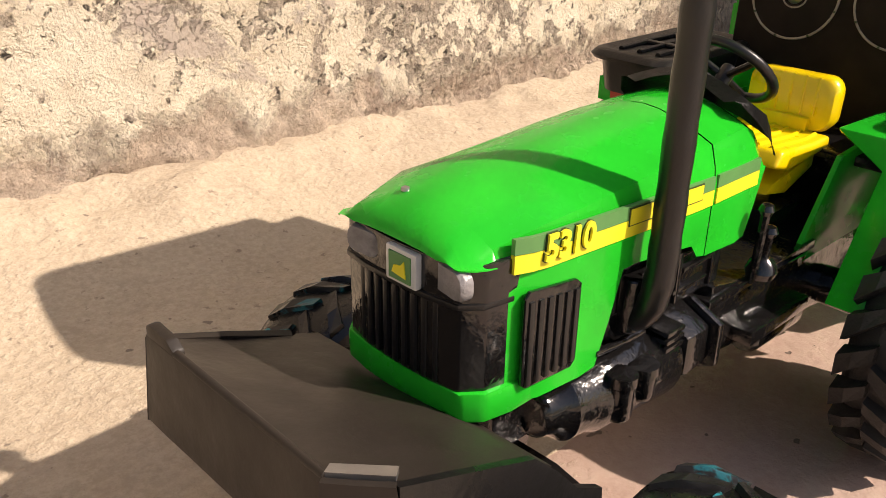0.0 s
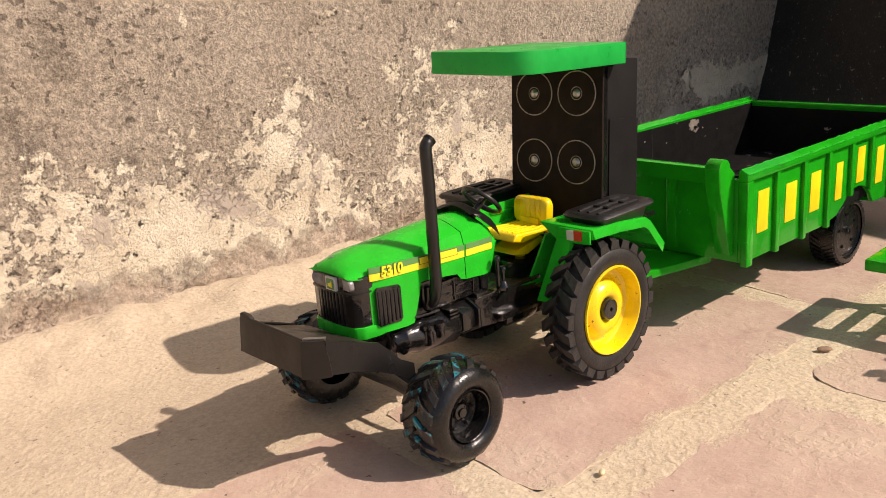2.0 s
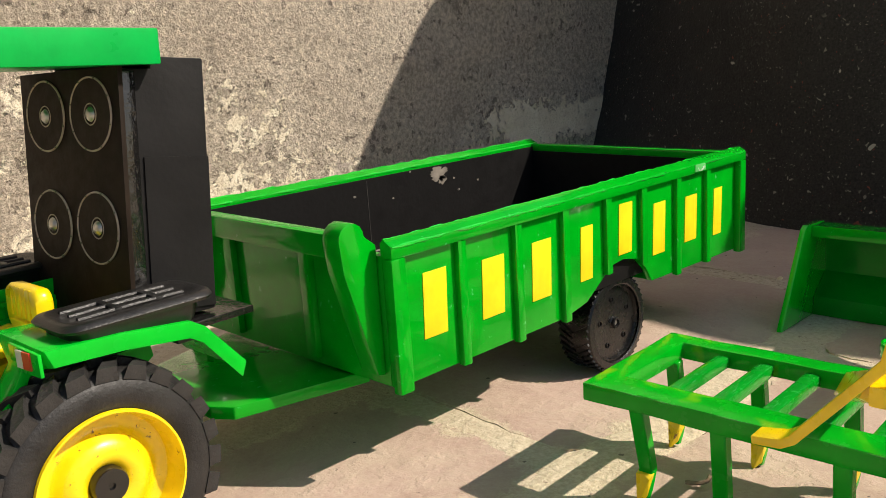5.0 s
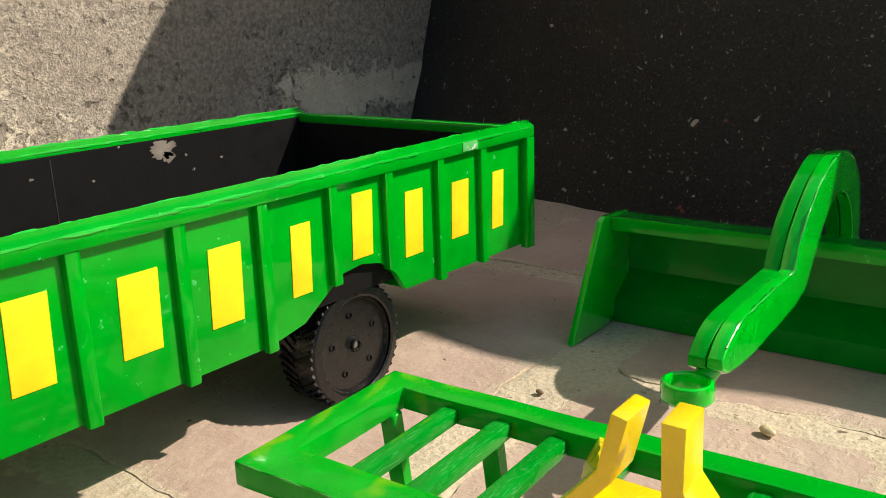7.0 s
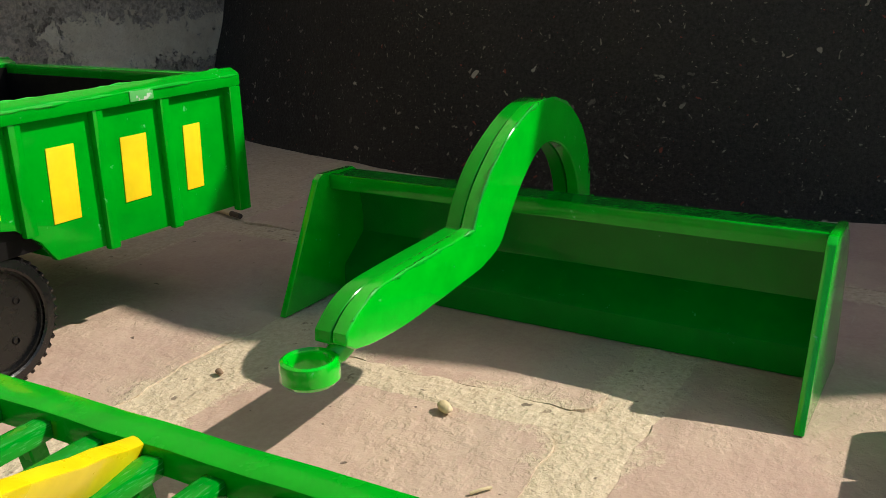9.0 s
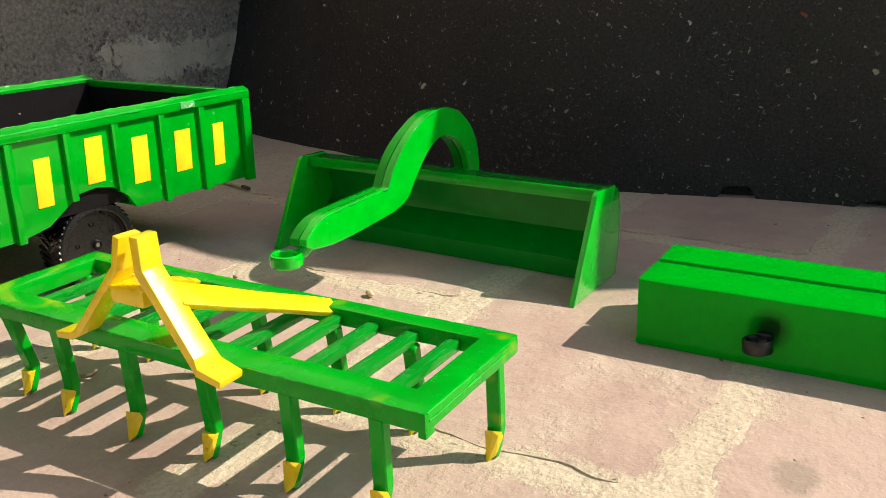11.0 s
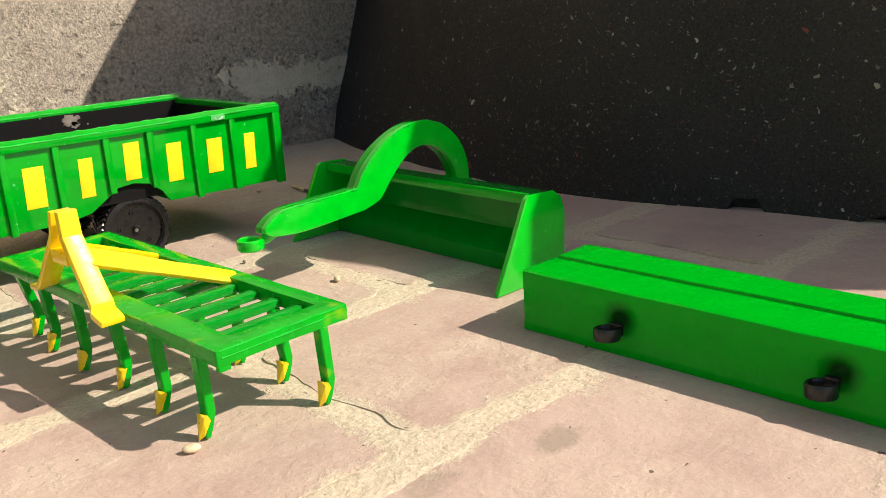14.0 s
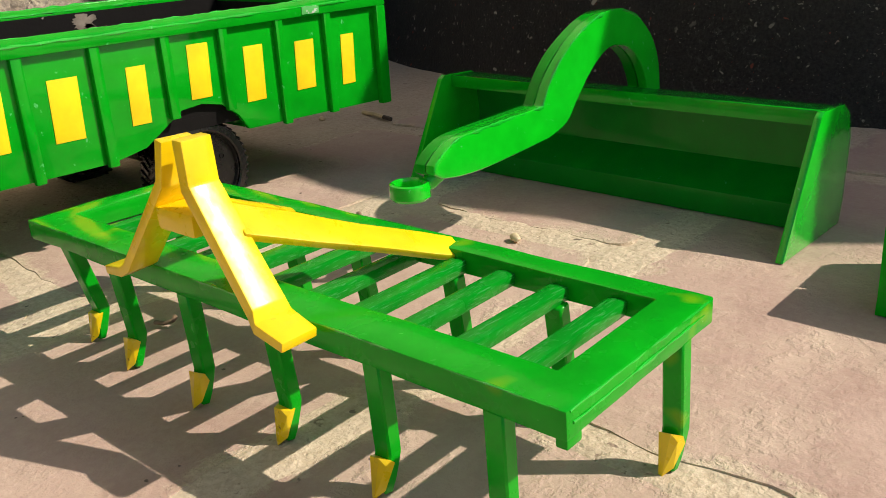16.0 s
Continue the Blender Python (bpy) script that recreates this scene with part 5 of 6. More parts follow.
def fender_shell(side):
    """The bent plate: front strip, top and tail, with a turned-down outer edge."""
    outer = [(0.4995, 0.0955), (0.5320, 0.1500), (0.5365, 0.1635), (0.5800, 0.1615), (0.6240, 0.1565), (0.6330, 0.1510), (0.6590, 0.1205)]
    inner = [(0.5065, 0.0930), (0.5380, 0.1480), (0.5405, 0.1600), (0.5800, 0.1580), (0.6220, 0.1530), (0.6300, 0.1480), (0.6550, 0.1175)]
    bm = bmesh.new()
    ya = [YC + side * 0.0585] * 2 + [YC + side * 0.034] * 5
    yb = [YC + side * 0.0780, YC + side * 0.0765, *[YC + side * 0.1000] * 5]
    rows = []
    for k, ((xo, zo), (xi, zi), a, b) in enumerate(zip(outer, inner, ya, yb)):
        rows.append([bm.verts.new((xo, a, zo)), bm.verts.new((xo, b, zo)), bm.verts.new((xi, b, zi - (0.007 if k > 1 else 0.0))), bm.verts.new((xi, b - side * 0.003, zi)), bm.verts.new((xi, a, zi))])
    for lo, hi in zip(rows, rows[1:]):
        for i in range(5):
            bm.faces.new((lo[i], lo[(i + 1) % 5], hi[(i + 1) % 5], hi[i]))
    bm.faces.new(rows[0]), bm.faces.new(rows[-1])
    bmesh.ops.recalc_face_normals(bm, faces=bm.faces)
    return bevel(bm, 0.0009, 2, 40)


def add_lugs(wheel, base, side, w, n, lean, steps, near, far, middle, material):
    """Tread bars in two staggered rows, each one a piece of its own."""
    for half in (0, 1):
        bm = bmesh.new()
        v = []
        for f, wide, low, high in steps:
            d = w * middle + (w * (near if half == 0 else far) - w * middle) * f
            for rr, grow in ((low, 1.25), (high, 1.0)):
                for sgn in (-1, 1):
                    aa = lean * f + sgn * wide * grow / rr
                    v.append(bm.verts.new((rr * math.cos(aa), -side * d, rr * math.sin(aa))))
        for i in (0, 4):
            bm.faces.new((v[i], v[i + 4], v[i + 6], v[i + 2])), bm.faces.new((v[i + 1], v[i + 3], v[i + 7], v[i + 5]))
            bm.faces.new((v[i + 2], v[i + 6], v[i + 7], v[i + 3])), bm.faces.new((v[i], v[i + 1], v[i + 5], v[i + 4]))
        bm.faces.new((v[0], v[2], v[3], v[1])), bm.faces.new((v[8], v[9], v[11], v[10]))
        bmesh.ops.recalc_face_normals(bm, faces=bm.faces)
        me = bpy.data.meshes.new("lug")
        bm.to_mesh(me)
        bm.free()
        me.materials.append(material)
        for k in range(n):
            ob = new("lug", me)
            ob.parent = wheel
            ob.matrix_basis = Matrix.Translation(base - ORIGIN[wheel]) @ Matrix.Rotation(-math.tau * (k + 0.5 * half) / n, 4, "Y")


def make_rear_wheel(t, side):
    r, w = 0.0663, 0.033
    yc = YC + side * 0.0880
    base, way = Vector((0.560, yc + side * w / 2, 0.0765)), Vector((0, -side, 0))
    prof = [(0.0435, 0.002), (0.045, 0.0005), (0.053, -0.0018), (0.060, -0.0008), (r - 0.0022, 0.0026), (r - 0.0005, 0.008), (r + 0.0005, w / 2), (r, w - 0.010), (r - 0.002, w - 0.005), (0.060, w - 0.0008), (0.053, w + 0.0012), (0.0435, w)]
    wheel = part("rear_wheel", lathe(prof, base, way, 72, None, False), RUBBER, t, "black lugged tyre on a yellow rim", 35)
    add_lugs(wheel, base, side, w, 24, 0.17, ((0.0, 0.0032, 0.0645, 0.0712), (0.55, 0.0044, 0.0645, 0.0714), (1.0, 0.0056, 0.0622, 0.0702)), 0.0, 1.0, 0.53, RUBBER)
    rim = [(0.0455, 0.000), (0.0450, -0.0020), (0.0436, -0.0020), (0.0426, 0.0005), (0.0414, 0.008), (0.0400, 0.0122), (0.0370, 0.0142), (0.0330, 0.0146), (0.0305, 0.0136), (0.0285, 0.0112), (0.0262, 0.0080), (0.0235, 0.0056), (0.0200, 0.0044), (0.0165, 0.0046), (0.0130, 0.0062), (0.0108, 0.0085), (0.0108, w - 0.01), (0.0455, w - 0.004)]
    part("rim", lathe(rim, base, way, 64, None, False), RIM_YELLOW, wheel, "yellow dished wheel rim", 32)
    part("hub", lathe([(0.0112, 0.012), (0.0110, 0.0035), (0.0100, 0.0020), (0.0022, 0.0020), (0.0018, 0.0036), (0, 0.0036)], base, way, 28, None, False), BLACK, wheel, "black round hub cap")
    for k in range(2):
        a = math.pi * k + 0.75
        p = base + Vector((0.0355 * math.cos(a), -side * 0.0144, 0.0355 * math.sin(a)))
        part("rim_slot", lathe([(0.0011, -0.0004), (0.0014, 0.0004), (0, 0.0006)], p, way, 8, None, False), BROWN, wheel)


def make_front_wheel(t, side):
    r, w = 0.0440, 0.043
    yc = YC + side * 0.0935
    base, way = Vector((0.346, yc + side * w / 2, 0.0508)), Vector((0, -side, 0))
    prof = [(0.0235, 0.003), (0.0250, -0.0005), (0.0290, -0.0034), (0.0340, -0.0036), (0.0390, -0.0008), (0.0422, 0.005), (r - 0.0004, 0.012), (r, w / 2), (r - 0.0004, w - 0.012), (0.0422, w - 0.005), (0.0390, w), (0.030, w + 0.0015), (0.0235, w)]
    wheel = part("front_wheel", lathe(prof, base, way, 60, None, False), GLOSSY_RUBBER, t, "glossy black tyre with teal paint marks", 40)
    add_lugs(wheel, base, side, w, 17, 0.30, ((0.0, 0.0024, 0.0420, 0.0464), (0.6, 0.0030, 0.0420, 0.0464), (1.0, 0.0036, 0.0395, 0.0436)), 0.07, 0.93, 0.5, FRONT_RUBBER)
    rim = [(0.0235, 0.001), (0.0228, -0.0008), (0.0218, 0.0), (0.0205, 0.006), (0.0195, 0.014), (0.0110, 0.0160), (0.0075, 0.0150), (0.0068, 0.0115), (0.0042, 0.0108), (0.0040, 0.0090), (0, 0.0086)]
    part("rim", lathe(rim, base, way, 40, None, False), BLACK, wheel, "black deep-dished rim")
    for k in range(6):
        a = math.tau * k / 6
        p = base + Vector((0.0152 * math.cos(a), -side * 0.0148, 0.0152 * math.sin(a)))
        part("wheel_nut", rod(p, p + Vector((0, side * 0.0030, 0)), 0.0017, 6), WORN, wheel)


make_tractor()


# ---- loudspeaker cabinet with the canopy on top ----
def make_speaker():
    t = thing("speaker_cabinet", (0.632, 0.190, 0.1445), "tall black loudspeaker cabinet leaning back under a green canopy", "loudspeaker")
    # depth, width and height axes of the leaning box, from the middle of its front
    wide = Vector((-0.1343, 0.9906, -0.0242)).normalized()
    tall = Vector((0.1032, 0.0383, 0.9939)).normalized()
    deep = wide.cross(tall)
    lean = Matrix.Translation((0.6127, 0.1938, 0.24355)) @ Matrix((deep, wide, tall)).transposed().to_4x4()

    def set_up(bm):
        bm.transform(lean)
        return bm

    half, top = 0.0575, 0.0640
    body = prism([(0.0042, -0.0985), (0.058, -0.0925), (0.058, 0.0712), (0.024, 0.0706), (0.0235, 0.0632), (0.0042, 0.0632)], "y", -half + 0.0055, half - 0.003, 0.0012)
    for v in body.verts:
        if v.co.y < 0:
            v.co.y -= 0.0130 * v.co.x / 0.058
    part("cabinet_body", wobble(set_up(body), 0.0006, 25), SATIN, t, "satin black wrapped cabinet")
    part("front_panel", set_up(box(0.0006, 0.0040, -half, half, -0.0985, top, 0.0006)), CONE, t, "dark brown-black printed front board")
    part("tape_strip", wobble(set_up(box(0.0042, 0.0135, -half + 0.0012, -half + 0.0050, -0.096, top - 0.002, 0.0008)), 0.0013, 90), BLACK, t, "crumpled shiny black tape")
    flap = box(0.016, 0.0575, -half + 0.0040, -half + 0.0052, -0.090, 0.0085)
    for v in flap.verts:
        v.co.y -= 0.0130 * v.co.x / 0.058
    part("wrap_edge", set_up(flap), SATIN, t)
    r = 0.0234
    for y, z in ((0.0268, 0.0358), (-0.0268, 0.0358), (0.0268, -0.0358), (-0.0268, -0.0358)):
        spot, out = lean @ Vector((0.0004, y, z)), -deep
        cone = part("speaker_cone", lathe([(0, 0.0006), (r - 0.001, 0.0008), (r, 0.0)], spot, out, 44, None, False), CONE, t)
        part("outer_ring", lathe([(r - 0.0013, 0.0006), (r - 0.0009, 0.0013), (r - 0.0002, 0.0013), (r + 0.0001, 0.0004)], spot, out, 44, None, False), RING, cone, "thin grey ring")
        part("inner_ring", lathe([(0.0062, 0.0008), (0.0065, 0.0012), (0.0068, 0.0012), (0.0071, 0.0008)], spot, out, 24, None, False), RING, cone)
        part("dust_cap", lathe([(0.0048, 0.0007), (0.0036, 0.0021), (0.0018, 0.0027), (0, 0.0029)], spot, out, 20, None, False), CHROME, cone, "small shiny dust cap")
        for k in range(8):
            a = math.tau * k / 8 + 0.3
            p = lean @ Vector((0.0004, y + (r - 0.0006) * math.cos(a), z + (r - 0.0006) * math.sin(a)))
            part("ring_screw", lathe([(0.0008, 0.001), (0.0006, 0.0017), (0, 0.0018)], p, out, 6, None, False), INK, cone)
    # canopy: a thick board with rounded front corners, sagging to the rear
    cx0, cx1, cy0, cy1 = 0.491, 0.651, 0.1245, 0.253
    k = 0.03
    plan = [(cx1, cy0 + 0.0035), (cx1, cy1), (cx0 + 0.012, cy1)] + [(cx0 + 0.012 - 0.012 * math.sin(a), cy1 - 0.012 + 0.012 * math.cos(a)) for a in (0.5, 1.1, 1.57)] + [(cx0 + k - k * math.cos(a), cy0 + k - k * math.sin(a)) for a in [1.5708 * i / 8 for i in range(9)]]
    board = prism(plan, "z", 0.0, 0.0218, 0.0014)
    for v in board.verts:
        v.co.z += 0.3132 - 0.0060 * (v.co.x - cx0) / (cx1 - cx0)
    part("canopy", wobble(board, 0.0009, 30), CANOPY, t, "glossy green canopy board", 30)
    return t


make_speaker()


# ---- cultivator ----
def open_frame(x0, x1, y0, y1, front, rear, low, high, z0, z1):
    """A rectangular frame in one piece, cut fine enough to be uneven."""
    xs = spaced((x0, x0 + front, 0.011), (x0 + front, x1 - rear, 0.015), (x1 - rear, x1, 0.011))
    ys = spaced((y0, y0 + low, 0.011), (y0 + low, y1 - high, 0.02), (y1 - high, y1, 0.011))
    bm = bmesh.new()
    inside = lambda x, y: x0 + front < x < x1 - rear and y0 + low < y < y1 - high
    top = {(i, j): bm.verts.new((x, y, z1)) for i, x in enumerate(xs) for j, y in enumerate(ys)}
    faces = []
    for i in range(len(xs) - 1):
        for j in range(len(ys) - 1):
            if not inside((xs[i] + xs[i + 1]) / 2, (ys[j] + ys[j + 1]) / 2):
                faces.append(bm.faces.new((top[i, j], top[i + 1, j], top[i + 1, j + 1], top[i, j + 1])))
    grown = bmesh.ops.extrude_face_region(bm, geom=faces)["geom"]
    for v in grown:
        if isinstance(v, bmesh.types.BMVert):
            v.co.z = z0
    bmesh.ops.delete(bm, geom=[v for v in bm.verts if not v.link_faces], context="VERTS")
    bmesh.ops.recalc_face_normals(bm, faces=bm.faces)
    return bevel(bm, 0.0014, 2, 50)


def make_cultivator():
    c = thing("cultivator", (0.90, -0.245, 0), "green toy cultivator with curved tines and a yellow hitch frame", "cultivator", 2.2)
    x0, x1, y0, y1 = 0.8425, 0.9645, -0.4535, -0.0415
    zt, zb = 0.0815, 0.0685
    part("frame", wobble(open_frame(x0, x1, y0, y1, 0.0245, 0.017, 0.0205, 0.0185, zb, zt), 0.0007, 28), SPRAYED, c, "hand-painted rectangular frame")
    for path, seed in (([(x0 + 0.002, y0 + 0.0004, zt - 0.0010), (x1 - 0.002, y0 + 0.0004, zt - 0.0010)], 1.0), ([(x0 + 0.004, y0 - 0.0001, zt - 0.0065), (x1 - 0.010, y0 - 0.0001, zt - 0.0055)], 2.0),
                       ([(x0 + 0.0005, y0 + 0.004, zt - 0.0008), (x0 + 0.0005, y1 - 0.004, zt - 0.0008)], 3.0)):
        part("paint_ridge", paint_ridge(path, 0.0007, seed), WET, c, "wrinkled glossy paint on the edge")
    part("end_block", box(x0 + 0.001, x0 + 0.011, y0 + 0.0006, y0 + 0.006, zb - 0.0045, zb + 0.001, 0.0008), SPRAYED, c)
    for k in range(11):
        y = y0 + 0.040 + k * 0.0322
        part("slat", wobble(box(x0 + 0.0235, x1 - 0.016, y - 0.0051, y + 0.0051, zt - 0.0125, zt - 0.0042, 0.0022), 0.0009, 70, k), SLAT, c)
    # tines: front row under the front bar, rear row under the rear bar
    rows = ((0.8478, [(-0.4190, -0.001), (-0.3510, 0.0), (-0.2788, 0.002), (-0.2105, 0.0), (-0.1370, 0.002), (-0.0800, 0.009)]),
            (0.9405, [(-0.4480, 0.0), (-0.3835, 0.005), (-0.3170, 0.004), (-0.2472, 0.005), (-0.1840, 0.004), (-0.1205, 0.005), (-0.0570, 0.004)]))
    for x, feet in rows:
        for k, (y, back) in enumerate(feet):
            make_tine(c, x, y, zb + 0.001, 0.001 * ((k * 7) % 3 - 1), back)
    make_yellow_hitch(c, x0, x1, zt)
    return c


def make_tine(c, x, y, top, jitter, back):
    """A flat post that leans back to a knee and turns forward to its foot, with a folded shovel on its front."""
    foot = x + back
    knee = Vector((foot + 0.0026, y, 0.0225))
    head = Vector((x, y, top))
    line = [head, head.lerp(knee, 0.5), head.lerp(knee, 0.9), knee, Vector((foot + 0.0019, y + 0.0004, 0.0175)), Vector((foot + 0.0002, y + 0.0010, 0.008)), Vector((foot - 0.0014, y + 0.0016, 0.0012))]
    bm = bmesh.new()
    rows = []
    for i, p in enumerate(line):
        way = (line[min(i + 1, len(line) - 1)] - line[max(i - 1, 0)]).normalized()
        n = Vector((0, 1, 0)).cross(way).normalized()
        h = (0.0052, 0.0052, 0.0052, 0.0052, 0.0051, 0.0047, 0.0042)[i]
        t = (0.0042, 0.0042, 0.0041, 0.0040, 0.0038, 0.0032, 0.0025)[i]
        rows.append([bm.verts.new(p + Vector((jitter, a * h, 0)) + n * b * t) for a, b in ((-1, -1), (1, -1), (1, 1), (-1, 1))])
    for lo, hi in zip(rows, rows[1:]):
        for i in range(4):
            bm.faces.new((lo[i], lo[(i + 1) % 4], hi[(i + 1) % 4], hi[i]))
    bm.faces.new(rows[0]), bm.faces.new(rows[-1])
    bmesh.ops.recalc_face_normals(bm, faces=bm.faces)
    tine = part("tine", bevel(bm, 0.0009, 1, 50), SPRAYED, c, "", 40)
    # yellow sheet folded round the front of the foot, drawn to a point on the ground
    own = bmesh.new()
    front = foot + jitter
    low, high = 0.0185 + 2 * jitter, 0.0205 - jitter
    for p in ((front + 0.0008, y - 0.0058, low), (front - 0.0012, y - 0.0056, high), (front - 0.0040, y - 0.0044, high - 0.0022), (front - 0.0048, y - 0.0010, high + 0.0012),
              (front - 0.0042, y + 0.0052, high), (front + 0.0008, y + 0.0062, low), (front - 0.0078, y + 0.0012, 0.0004), (front - 0.0070, y + 0.0032, 0.0004), (front - 0.0040, y - 0.0028, 0.0045), (front - 0.0020, y + 0.0046, 0.0050)):
        own.verts.new(p)
    bmesh.ops.convex_hull(own, input=own.verts)
    part("shovel", own, RIM_YELLOW, tine, "chipped yellow pointed shovel", 20)


def strap(line, widths, thicks, sgn):
    """A flat bar bent in the y-z plane: its outer line, its x range and its thickness at each bend."""
    bm = bmesh.new()
    pts = [Vector((0, y, z)) for y, z in line]
    rows = []
    for k, p in enumerate(pts):
        way = (pts[min(k + 1, len(pts) - 1)] - pts[max(k - 1, 0)]).normalized()
        n = Vector((1, 0, 0)).cross(way)
        n = n if n.y * sgn > 0 or (abs(n.y) < 0.05 and n.z > 0) else -n
        a, b = widths[k]
        rows.append([bm.verts.new((x, p.y - n.y * d, p.z - n.z * d)) for x, d in ((a, 0), (b, 0), (b, thicks[k]), (a, thicks[k]))])
    for lo, hi in zip(rows, rows[1:]):
        for i in range(4):
            bm.faces.new((lo[i], lo[(i + 1) % 4], hi[(i + 1) % 4], hi[i]))
    bm.faces.new(rows[0]), bm.faces.new(rows[-1])
    bmesh.ops.recalc_face_normals(bm, faces=bm.faces)
    return wobble(bevel(bm, 0.0009, 2, 18), 0.0005, 60)


def slanted_plate(corners, thick):
    """A flat bar through four corners."""
    bm = bmesh.new()
    p = [Vector(c) for c in corners]
    n = (p[1] - p[0]).cross(p[3] - p[0]).normalized()
    n = n if n.z > 0 else -n
    top = [bm.verts.new(c) for c in p]
    low = [bm.verts.new(c - n * thick) for c in p]
    bm.faces.new(top), bm.faces.new(low[::-1])
    for i in range(4):
        bm.faces.new((top[i], top[(i + 1) % 4], low[(i + 1) % 4], low[i]))
    bmesh.ops.recalc_face_normals(bm, faces=bm.faces)
    bevel(bm, 0.0009, 2, 30)
    bmesh.ops.subdivide_edges(bm, edges=[e for e in bm.edges if e.calc_length() > 0.03], cuts=6, use_grid_fill=True)
    return wobble(bm, 0.0009, 55)


def make_yellow_hitch(c, x0, x1, zt):
    """Two bent straps standing back to back, with two slanting stays to the rear bar."""
    widths = [(0.8265, 0.8428), (0.8265, 0.8438), (0.8245, 0.8440), (0.8205, 0.8420), (0.8195, 0.8400)]
    right = [(-0.2600, 0.1615), (-0.2598, 0.1400), (-0.2985, 0.0885), (-0.3040, 0.0850), (-0.3235, 0.0812)]
    left = [(-0.2360, 0.1597), (-0.2312, 0.1390), (-0.1862, 0.0870), (-0.1810, 0.0840), (-0.1650, 0.0815)]
    widths_left = [(0.8275, 0.8460), (0.8270, 0.8455), (0.8262, 0.8440), (0.8262, 0.8425), (0.8268, 0.8420)]
    for sgn, line in ((-1, right), (1, left)):
        leg = part("hitch_leg", strap(line, widths if sgn < 0 else widths_left, (0.0078, 0.0078, 0.0068, 0.0056, 0.0050) if sgn < 0 else (0.0058, 0.0060, 0.0060, 0.0056, 0.0050), sgn), YELLOW, c, "bent yellow strap")
        if sgn < 0:
            corners = [(0.8440, -0.2590, 0.1290), (0.9580, -0.3035, 0.0840), (0.9550, -0.3170, 0.0755), (0.8400, -0.2790, 0.1170)]
        else:
            corners = [(0.8460, -0.2235, 0.1280), (0.9500, -0.1758, 0.0820), (0.9440, -0.1700, 0.0670), (0.8420, -0.2175, 0.1110)]
        part("stay", slanted_plate(corners, 0.0045 if sgn < 0 else 0.0072), YELLOW, leg)
    part("cross_block", wobble(box(0.8275, 0.8500, -0.2560, -0.2265, 0.1130, 0.1250, 0.002), 0.0008, 40), YELLOW, c)


make_cultivator()


